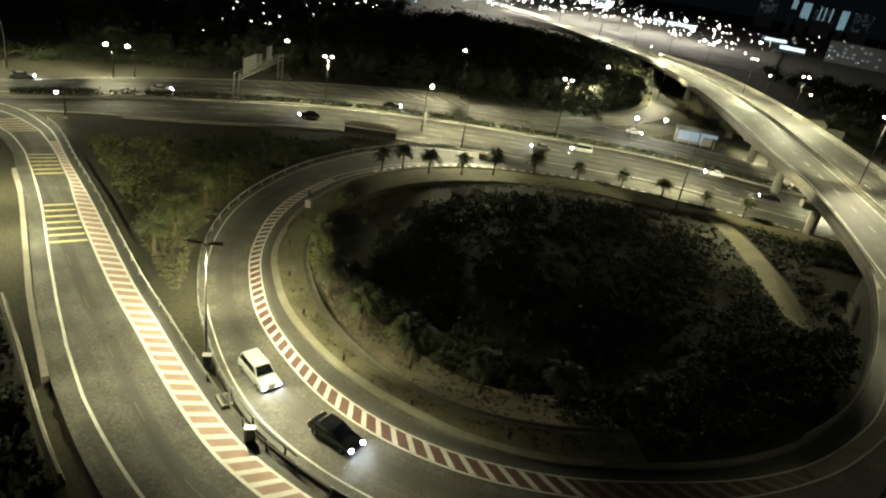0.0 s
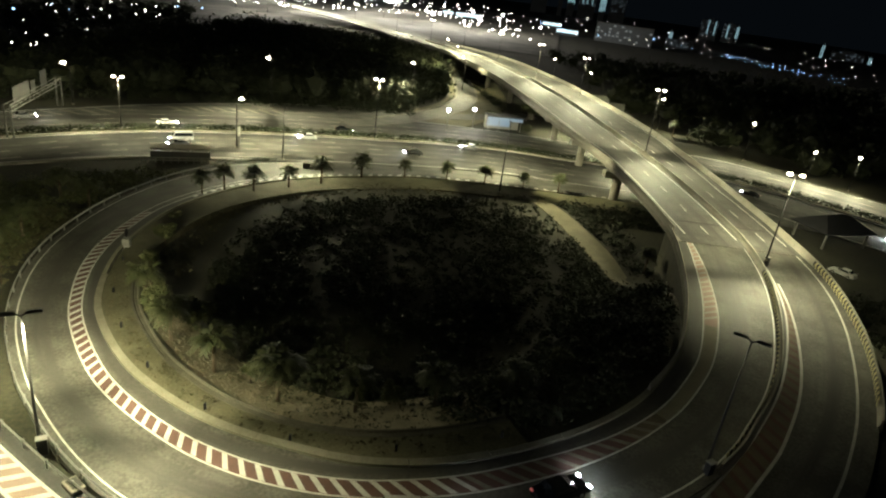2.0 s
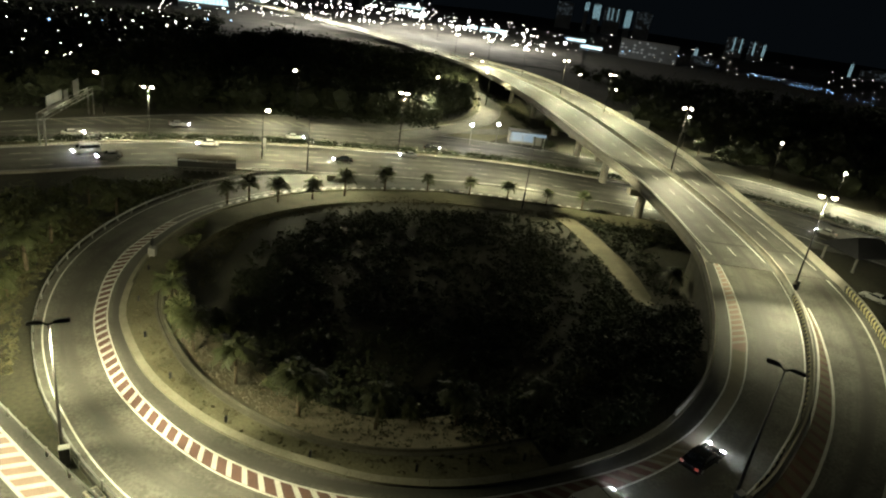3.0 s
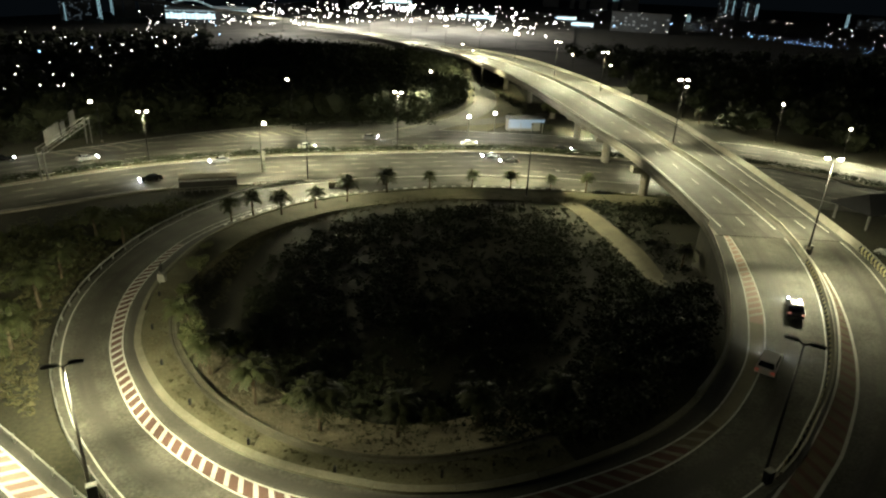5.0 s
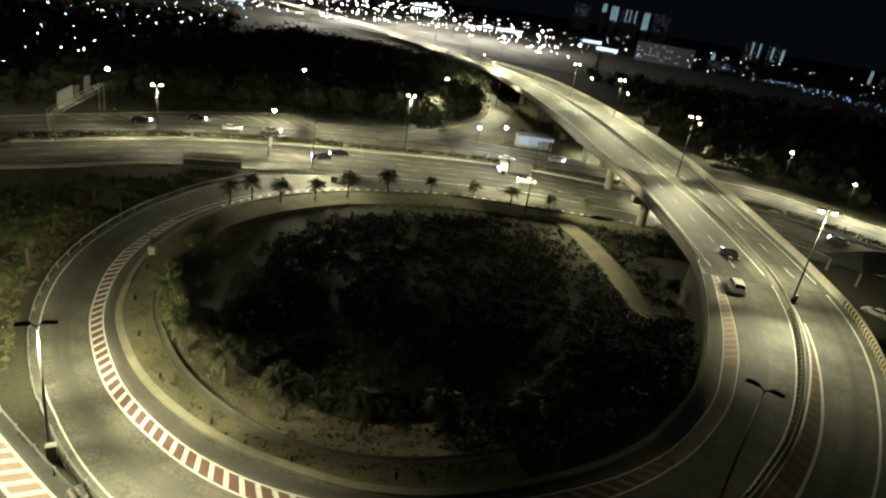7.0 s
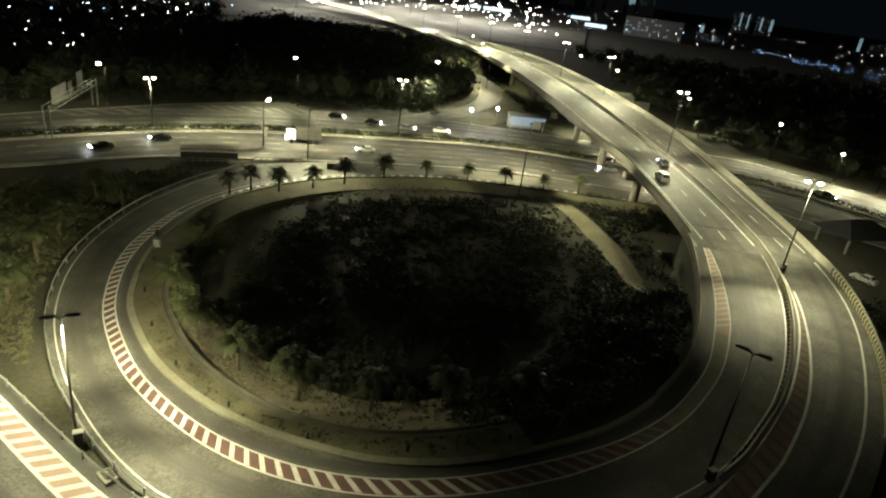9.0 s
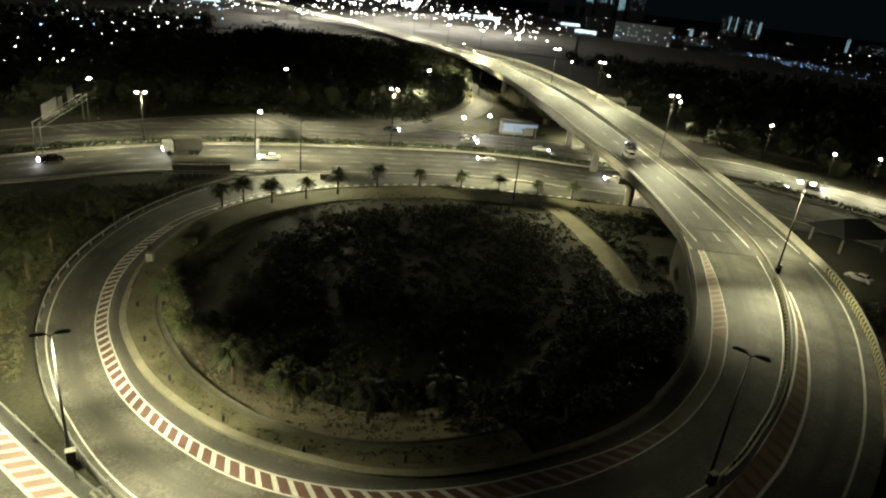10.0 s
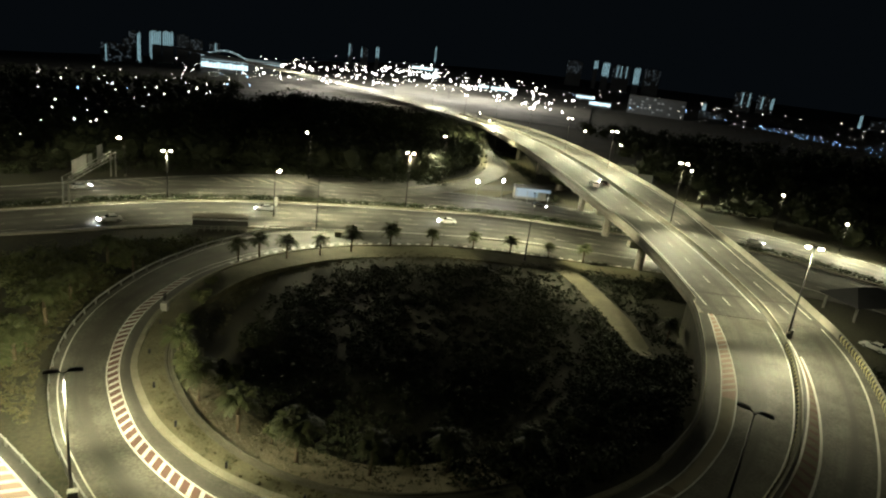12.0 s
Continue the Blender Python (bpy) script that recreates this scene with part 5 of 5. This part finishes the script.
# pale sheet added over the far land so lamp light shows as town glow
M_TOWNSHEET = mat("paved_yards", (0.16, 0.15, 0.125), 0.9, (0.05, 0.05, 0.04), 0.012, 0.08, spread=0.35)
verts, faces = [], []
rings, spokes = np.linspace(415, 1250, 26), np.linspace(-21.5, 9, 43)
for r in rings:
    for az in spokes:
        x, y = r * math.sin(radians(az)), r * math.cos(radians(az))
        verts.append((x, y, land(x, y) + .35))
for i in range(len(rings) - 1):
    for k in range(len(spokes) - 1):
        a = i * len(spokes) + k
        faces.append((a, a + 1, a + len(spokes) + 1, a + len(spokes)))
tagged(obj("pavement", verts, faces, M_TOWNSHEET), "pale paved yards and streets of the distant town", "pavement", kind="structure")
# lamp masts added among the town's streets to brighten its ground
for az, r, power in ((-20.5, 760, .8), (-18, 640, 1.0), (-15.5, 560, 1.5), (-13, 640, 3.0), (-10, 560, 2.4), (-8, 720, 3.2), (-6, 620, 2.8), (-3.5, 560, 2.6), (-1, 640, 3.0), (1.5, 560, 2.2), (4, 600, 1.2), (-4.5, 820, 4.0), (-16.5, 820, 2.2)):
    x, y = r * math.sin(radians(az)), r * math.cos(radians(az))
    z = land(x, y) + .3
    mast = thing("lamp_mast", pose(x, y, z), "tall far lamp mast with a glowing white globe", "lamp mast", "town lamp masts")
    bm = bmesh.new()
    tube(bm, (0, 0, 0), (0, 0, 16), .16, .1, 8)
    part("pole", bm, M_POLE, mast)
    bm = bmesh.new()
    bmesh.ops.create_icosphere(bm, subdivisions=2, radius=.9)
    bmesh.ops.translate(bm, verts=bm.verts, vec=(0, 0, 15.4))
    part("globe", bm, M_CITYWHITE, mast, "glowing white globe")
    data = bpy.data.lights.new("mast_light", "POINT")
    data.energy, data.color, data.shadow_soft_size = LAMP_POWER * power * 2, (1, .95, .8), .6
    new("mast_light", data).location = (x, y, z + 16.8)


def tower(az, el0, el1, wide, far, lit, seed, label):
    """A far apartment block with vertical strips of lit windows."""
    rnd = random.Random(seed)
    a = radians(az)
    x, y = far * math.sin(a), far * math.cos(a)
    z0, z1 = min(land(x, y), 36 + far * math.tan(radians(el0))), 36 + far * math.tan(radians(el1))
    w = 2 * far * math.tan(radians(wide / 2))
    t = thing("apartment_tower", pose(x, y, z0, 0, 0, -az), label, "tower block", "distant tower blocks")
    bm = bmesh.new()
    box(bm, -w / 2, w / 2, 0, w * .7, 0, z1 - z0)
    part("wall", bm, M_FARWALL, t)
    bm = bmesh.new()
    box(bm, -w * .2, w * .2, w * .2, w * .5, z1 - z0, z1 - z0 + 3)
    part("roof_house", bm, M_FARWALL, t)
    cols = max(2, int(w / 3.4))
    lo = 36 + far * math.tan(radians(el0)) - z0
    h = z1 - z0 - lo
    floors = max(4, int(h / 3.1))
    dim = bmesh.new()
    for i in range(cols):
        hx, half = -w / 2 + (i + .5) * w / cols, w / cols * .3
        if rnd.random() < lit:
            bm = bmesh.new()
            box(bm, hx - half, hx + half, -.25, -.05, lo + h * rnd.uniform(.01, .12), lo + h * rnd.uniform(.93, .99))
            part("stairwell_window", bm, M_WINDOW, t, "lit stairwell window strip")
            continue
        for k in range(floors):
            if rnd.random() < .24:
                box(dim, hx - half, hx + half, -.25, -.05, lo + h * (k + .25) / floors, lo + h * (k + .8) / floors)
    tagged(part("windows", dim, M_WINDOWDIM, t), "scattered dim windows", kind="stuff")


for i, row in enumerate(((-30.9, -3.9, -2.4, 1.5, 1500, .05), (-29.85, -3.6, -1.95, .6, 1500, .05), (-29.35, -3.7, -1.35, .7, 1510, .2), (-28.95, -3.7, -1.3, .16, 1490, 1.0), (-28.15, -3.3, -1.15, .2, 1490, 1.0),
                         (-27.8, -2.2, -1.08, .8, 1550, .8), (-27.0, -2.2, -1.02, .6, 1560, .8), (-26.6, -2.2, -1.0, .2, 1570, 1.0), (-25.8, -2.5, -1.2, .9, 1580, .06), (-24.8, -2.5, -1.45, 1.0, 1600, .06), (-23.4, -2.2, -1.5, .8, 1650, .06),
                         (-12.4, -1.3, -.2, .3, 1700, .5), (-11.2, -1.3, -.5, .6, 1720, .08), (-10.1, -1.2, -.25, .3, 1700, .6), (-5.1, -.95, .37, .15, 1600, 1.0),
                         (8.65, .15, .86, .35, 1790, .8), (9.5, -.42, .82, .6, 1800, 1.0), (12.1, -.73, .69, .5, 1800, .9), (6.9, -.4, .6, 1.3, 1830, .04), (10.8, -.35, .7, 1.4, 1830, .04), (13.3, -.6, .65, 1.3, 1840, .05),
                         (17.9, -2.2, -1.45, .3, 1100, 1.0), (20.6, -1.35, -.2, 1.3, 1500, .1), (22.1, -1.4, -.3, .9, 1500, .05), (22.75, -1.4, -.36, .22, 1490, 1.0),
                         (28.9, -2.2, -.75, .22, 1400, 1.0), (30.6, -2.3, -1.1, 2.2, 1420, .04), (32.1, -2.7, -1.2, .25, 1420, 1.0))):
    tower(*row, 60 + i, "distant tower block with %s windows at night" % ("bright bluish" if row[5] > .5 else "few lit"))


def hall():
    az, far = -22.6, 960.0
    a = radians(az)
    x, y = far * math.sin(a), far * math.cos(a)
    zb = land(x, y) + 10
    t = thing("lit_hall", pose(x, y, zb, 0, 0, -az), "large distant hall with a curved roof and bright bluish front", "hall")
    n, w = 20, 31.0
    v = [(-w + 2 * w * i / n, yy, 9 + 10 * math.sin(math.pi * i / n) - (2 if yy else 0)) for i in range(n + 1) for yy in (0, 44)]
    v += [(q[0], q[1], q[2] - .9) for q in v]
    m = 2 * (n + 1)
    f = []
    for i in range(n):
        k = 2 * i
        f += [(k, k + 2, k + 3, k + 1), (m + k + 1, m + k + 3, m + k + 2, m + k), (k, m + k, m + k + 2, k + 2), (k + 1, k + 3, m + k + 3, m + k + 1)]
    obj("roof", v, f, M_HALLROOF, t, "translucent roof glowing faintly from inside")
    bm = bmesh.new()
    box(bm, -w, w, 1, 40, -24, 8)
    part("wall", bm, M_FARWALL, t)
    for i in range(n):
        # rim lights along the curve of the roof
        u = math.pi * (i + .5) / n
        bm = bmesh.new()
        hx, hz = -w + 2 * w * (i + .5) / n, 9.3 + 10 * math.sin(u)
        box(bm, hx - 1.1, hx + 1.1, -.5, -.2, hz - .35, hz + .35)
        part("rim_light", bm, M_WINDOW if i % 3 else M_HALL, t)
    for i in range(12):
        x0 = -w + (i + .1) * w / 6
        bm = bmesh.new()
        box(bm, x0, x0 + w / 7.2, .6, .9, -5, 1.5 + (1.2 if i % 3 == 1 else 0))
        part("window", bm, M_HALL, t)
        bm = bmesh.new()
        box(bm, x0, x0 + w / 7.2, .6, .9, 4.2, 5.6)
        part("upper_window", bm, M_WINDOW, t)
    bm = bmesh.new()
    box(bm, w, w + 44, 2, 36, -24, 8.6)
    part("wing", bm, M_FARWALL, t)
    bm = bmesh.new()
    box(bm, w - 1, w + 46, 0, 38, 8.6, 9.8, .2)
    part("wing_roof", bm, M_HALLROOF, t)
    for i in range(9):
        bm = bmesh.new()
        x0 = w + 1 + i * 4.8
        box(bm, x0, x0 + 3.6, 1.6, 1.9, 5.2, 7.4)
        part("wing_window", bm, M_WINDOW, t)


hall()


def low_block(az, el0, el1, wide, far, strip, label, name="low_building"):
    a = radians(az)
    far = on_land(az, el0, 1.5)[1] - 8
    x, y = far * math.sin(a), far * math.cos(a)
    z0 = min(land(x, y), 36 + far * math.tan(radians(el0)))
    lo, h = 36 + far * math.tan(radians(el0)) - z0, 36 + far * math.tan(radians(el1)) - z0
    w = 2 * far * math.tan(radians(wide / 2))
    t = thing(name, pose(x, y, z0, 0, 0, -az), label, "building", "distant buildings")
    bm = bmesh.new()
    box(bm, -w / 2, w / 2, 0, w * .4, 0, h)
    part("wall", bm, M_FARWALL, t)
    bm = bmesh.new()
    box(bm, -w / 2 - .5, w / 2 + .5, -.5, w * .4 + .5, h, h + .8)
    part("roof", bm, M_ROOF, t)
    rows = 1 if strip else 5
    for r in range(rows):
        for i in range(1 if strip else 14):
            if not strip and random.random() < .72:
                continue
            bm = bmesh.new()
            if strip:
                box(bm, -w / 2, w / 2, -.3, -.1, h - (h - lo) * .8, h - .3)
            else:
                hh = (h - lo) / rows
                box(bm, -w / 2 + (i + .2) * w / 14, -w / 2 + (i + .75) * w / 14, -.25, -.1, lo + hh * (r + .3), lo + hh * (r + .8))
            part("window", bm, (M_HALL if strip else M_WINDOWDIM), t)


low_block(8.25, -2.4, -2.12, 1.6, 900, True, "distant shop with a long white lit sign band")
low_block(9.6, -2.85, -2.52, 1.8, 820, True, "distant shop with a long white lit sign band")
low_block(1.2, -2.68, -2.35, 2.2, 950, True, "distant forecourt with a long bright canopy")
low_block(-.6, -2.62, -2.35, .9, 950, True, "small distant canopy, brightly lit")
low_block(-5.9, -1.7, -1.45, 2.2, 1500, True, "distant station with a long lit front")
low_block(-5.2, -2.25, -1.98, 1.1, 1200, True, "distant showroom with a bright glazed front")
low_block(14.2, -2.9, -1.6, 4.6, 720, False, "long apartment block with rows of dim windows")
low_block(18.6, -2.6, -2.1, 2.0, 760, False, "low apartment block with rows of dim windows")


# ---------------------------------------------------------------- cars
PAINTS = {"brown": mat("dull_brown_paint", (.07, .065, .055), .6), "white": mat("white_car_paint", (.75, .75, .73), .3), "dark": mat("black_car_paint", (.012, .012, .014), .25), "grey": mat("grey_car_paint", (.22, .22, .23), .3), "red": mat("dark_red_car_paint", (.16, .02, .02), .3)}


def make_car(paint, kind, label):
    """A car that faces +x, on its wheels at z = 0."""
    car = thing("car", pose(0, 0, 0), label, "car", "cars on the roads")
    L, W, H = {"sedan": (4.5, 1.76, 1.46), "suv": (4.6, 1.85, 1.72), "van": (5.0, 1.9, 2.1)}[kind]
    h = L / 2
    if kind == "sedan":
        side = [(-h, .35), (-h, .85), (-h + .25, .98), (-h + .75, 1.0), (h - 1.35, .96), (h - .15, .78), (h, .6), (h, .35)]
        top = [(-h + .55, .98), (-h + 1.15, H), (h - 2.15, H), (h - 1.25, .95)]
    else:
        side = [(-h, .4), (-h, .95), (-h + .1, 1.05), (h - 1.35, 1.05), (h - .15, .92), (h, .7), (h, .4)]
        top = [(-h + .08, 1.03), (-h + .3, H), (h - 1.9, H), (h - 1.1, 1.03)]
    if kind == "van":
        top = [(-h + .05, 1.03), (-h + .12, H), (h - 1.3, H), (h - .6, 1.03)]

    def loft(profile, w0, w1):
        bm = bmesh.new()
        zs = [p[1] for p in profile]
        lo, hi = min(zs), max(zs)
        rows = []
        for sgn in (-1, 1):
            rows.append([bm.verts.new((x, sgn * (w0 + (w1 - w0) * (z - lo) / (hi - lo)) / 2, z)) for x, z in profile])
        n = len(profile)
        bm.faces.new(rows[0])
        bm.faces.new(rows[1][::-1])
        for i in range(n):
            j = (i + 1) % n
            bm.faces.new((rows[0][j], rows[0][i], rows[1][i], rows[1][j]))
        bmesh.ops.recalc_face_normals(bm, faces=bm.faces)
        bmesh.ops.bevel(bm, geom=list(bm.edges), offset=.05, segments=2, affect="EDGES")
        return bm

    part("body", loft(side, W, W * .96), PAINTS[paint], car)
    cabin = part("cabin", loft(top, W * .94, W * .76), PAINTS[paint], car)
    (x0, z0), (x1, z1), (x2, z2), (x3, z3) = top
    for name, ax, az, bx, bz in (("windscreen", x3, z3, x2, z2), ("rear_window", x0, z0, x1, z1)):
        o = .035 if name == "windscreen" else -.035
        v = []
        for u in (.14, .92):
            x, z = ax + (bx - ax) * u + o, az + (bz - az) * u + .02
            w = (W * .94 + (W * .76 - W * .94) * u) / 2 - .1
            v += [(x, -w, z), (x, w, z)]
        v += [(p[0] - o * .8, p[1], p[2] - .03) for p in v]
        obj(name, v, [(0, 1, 3, 2), (4, 6, 7, 5), (0, 4, 5, 1), (2, 3, 7, 6), (0, 2, 6, 4), (1, 5, 7, 3)], M_GLASS, cabin)
    for sgn in (-1, 1):
        v = []
        for u, xa, xb in ((.2, x0 + (x1 - x0) * .2 + .15, x3 + (x2 - x3) * .2 - .15), (.85, x1 + .12, x2 - .1)):
            w = (W * .94 + (W * .76 - W * .94) * u) / 2 + .012
            z = z0 + (z1 - z0) * u
            v += [(xa, sgn * w, z), (xb, sgn * w, z)]
        v += [(p[0], p[1] - sgn * .03, p[2]) for p in v]
        obj("side_window", v, [(0, 1, 3, 2), (4, 6, 7, 5), (0, 4, 5, 1), (2, 3, 7, 6), (0, 2, 6, 4), (1, 5, 7, 3)], M_GLASS, cabin)
        bm = bmesh.new()
        box(bm, h - .2, h + .03, sgn * W * .36 - .15, sgn * W * .36 + .15, .62, .78, .03)
        part("headlight", bm, M_HEAD, car, "glowing white headlight")
        bm = bmesh.new()
        box(bm, -h - .03, -h + .12, sgn * W * .38 - .16, sgn * W * .38 + .16, .68, .88, .03)
        part("tail_light", bm, M_TAIL, car, "glowing red tail light")
        for wx in (-h + .85, h - .9):
            bm = bmesh.new()
            tube(bm, (wx, sgn * (W / 2 - .22), .32), (wx, sgn * (W / 2 + .01), .32), .32, .32, 18)
            wheel = part("wheel", bm, M_RUBBER, car)
            bm = bmesh.new()
            tube(bm, (wx, sgn * (W / 2), .32), (wx, sgn * (W / 2 + .02), .32), .2, .18, 12)
            part("rim", bm, M_STEEL, wheel)
    for o in car.children_recursive:
        o.data.transform(Matrix.Scale(.87, 4))
    return car


def make_truck(label):
    t = thing("truck", pose(0, 0, 0), label, "truck", "cars on the roads")
    bm = bmesh.new()
    box(bm, 1.6, 3.4, -1.1, 1.1, .6, 2.6, .12)
    cab = part("cab", bm, PAINTS["white"], t)
    bm = bmesh.new()
    box(bm, 3.38, 3.43, -.95, .95, 1.6, 2.4, .02)
    part("windscreen", bm, M_GLASS, cab)
    bm = bmesh.new()
    box(bm, -3.6, 1.4, -1.2, 1.2, .9, 3.2, .05)
    part("cargo_box", bm, PAINTS["brown"], t)
    bm = bmesh.new()
    box(bm, -3.5, 3.2, -.5, .5, .5, .9)
    part("chassis", bm, M_DARKSTEEL, t)
    for sgn in (-1, 1):
        bm = bmesh.new()
        box(bm, 3.36, 3.46, sgn * .8 - .16, sgn * .8 + .16, .8, 1.05, .02)
        part("headlight", bm, M_HEAD, t)
        bm = bmesh.new()
        box(bm, -3.66, -3.58, sgn * .9 - .12, sgn * .9 + .12, .7, .9, .02)
        part("tail_light", bm, M_TAIL, t)
        for wx in (-2.6, -1.5, 2.4):
            bm = bmesh.new()
            tube(bm, (wx, sgn * .85, .48), (wx, sgn * 1.15, .48), .48, .48, 16)
            part("wheel", bm, M_RUBBER, t)
    return t


models = {("white", "suv"): make_car("white", "suv", "white sport utility vehicle with glowing headlights"), ("dark", "sedan"): make_car("dark", "sedan", "black saloon car with glowing lights"),
          ("white", "sedan"): make_car("white", "sedan", "white saloon car with glowing headlights"), ("grey", "sedan"): make_car("grey", "sedan", "grey saloon car with glowing lights"),
          ("white", "van"): make_car("white", "van", "white van with glowing headlights")}
truck = make_truck("box truck with a white cab and grey cargo box")
taken = set()


def vehicle(key):
    """The model itself the first time, copies after that; all are taken before any of them is set in motion."""
    src = truck if key == "truck" else models[key]
    if key not in taken:
        taken.add(key)
        return src
    return copy_thing(src, pose(0, 0, 0))


parked = copy_thing(models[("white", "sedan")], pose(64.6, 92.4, gz(64.6, 92.4) + .02, 0, 0, 125))
tagged(parked, "white saloon car parked below the flyover with its lights off")
for o in parked.children_recursive:
    if o.name.startswith(("headlight", "tail_light")):
        o.data = o.data.copy()
        o.data.materials[0] = M_GLASS


# ---------------------------------------------------------------- what moves
def on_line(line, s, off, back=False, up=.0):
    p = line.at(s, off, up)
    return pose(p.x, p.y, p.z, 0, 0, line.heading(s) + (180 if back else 0))


def highway_run(car, s0, speed, off):
    """A vehicle at steady speed along the highway: near lanes run west, far lanes run east."""
    west = off > 0
    rows = []
    for k in range(13):
        s = s0 + (-speed if west else speed) * k
        rows.append((float(k), on_line(HIGHWAY, min(max(s, 2), HIGHWAY.length - 2), off, west, .03)))
    walk(car, rows)


RAMP = Line([(-30, 45.0, 2.0), (-26.5, 39.3, 2.3), (-22.6, 36.0, 2.55), (-18, 33.2, 2.9), (-14.4, 31.6, 3.2), (-9.1, 30.0, 3.6), (-3, 29.3, 4.0), (3.5, 29.9, 4.4), (9, 32.2, 4.75), (14.2, 35.6, 5.05), (20, 40.3, 5.35), (26, 47, 5.65),
             (31, 55, 5.9), (34.5, 63, 6.15), (36.6, 71, 6.35), (37.8, 80, 6.58), (38.2, 88, 6.82), (38.2, 106, 7.16), (37.2, 126, 7.46), (35.5, 145, 7.54), (33.4, 163, 7.54), (30, 185, 7.5)])


def ramp_run(car, marks):
    """A car round the loop and over the flyover: marks of (seconds, x, y, sideways)."""
    ts, ss, os_ = [m[0] for m in marks], [RAMP.near(m[1], m[2]) for m in marks], [m[3] for m in marks]
    rows = []
    for k in range(25):
        t = k * .5
        i = min(max(1, sum(1 for q in ts if q < t)), len(ts) - 1)
        # smooth run between marks
        s = float(np.interp(t, ts, ss))
        lo, hi = float(np.interp(t - .6, ts, ss)), float(np.interp(t + .6, ts, ss))
        if .6 < t < 11.4:
            s = (lo + 2 * s + hi) / 4
        o = float(np.interp(t, ts, os_))
        rows.append((t, on_line(RAMP, s, o, False, .03)))
    walk(car, rows)


RUNS = ((("dark", "sedan"), 348, 12, 10.8), (("grey", "sedan"), 400, 19, 12.2), (("white", "van"), 409, 23, 8.5), (("white", "sedan"), 440, 25.5, 4.6), (("dark", "sedan"), 450.5, 20, 12.4),
        (("dark", "sedan"), 539, 22, 11.2), ("truck", 594, 23.5, 8.2), (("white", "sedan"), 563.5, 18.7, 13.4), (("grey", "sedan"), 696, 27, 8.2), (("dark", "sedan"), 515, 18, 7.6), (("white", "sedan"), 670, 21.5, 11.4),
        (("grey", "sedan"), 466, 20, 4.4),
        (("dark", "sedan"), 184, 24, -11.4), (("white", "sedan"), 200, 24, -7.6), (("grey", "sedan"), 100, 20, -11.4), (("grey", "sedan"), 264, 16, -7.6), (("white", "sedan"), 275, 22, -4.0), (("dark", "sedan"), 257, 15, -15.2),
        (("grey", "sedan"), 300, 20, -11.4), (("white", "sedan"), 322, 20, -4.0), (("white", "sedan"), 424, 18, -19.5), (("dark", "sedan"), 368, 15, -4.0))
saloon, suv = vehicle(("dark", "sedan")), vehicle(("white", "suv"))
traffic = [vehicle(run[0]) for run in RUNS]


def motions():
    ramp_run(saloon, ((0, -11.9, 30.5, 0), (.5, -6.6, 29.5, 0), (2.5, 14.2, 35.9, 0), (5.5, 35.2, 65.8, .2), (6.5, 38, 79.9, .2), (7, 38.5, 87.2, .2), (9.5, 37.2, 126.4, .2), (10.5, 35.8, 142.7, .2), (12, 33.6, 164, .2)))
    ramp_run(suv, ((0, -19.9, 34.0, 0), (.5, -15.3, 31.8, 0), (1, -10.4, 30.3, 0), (5.5, 29.4, 54.6, -1.2), (6.5, 33.6, 67.9, -1.8), (9.5, 36, 117.5, -3), (10.5, 34, 134, -3), (12, 32, 161, -3.4)))
    for car, (key, s0, speed, off) in zip(traffic, RUNS):
        highway_run(car, s0, speed, off)


motions()
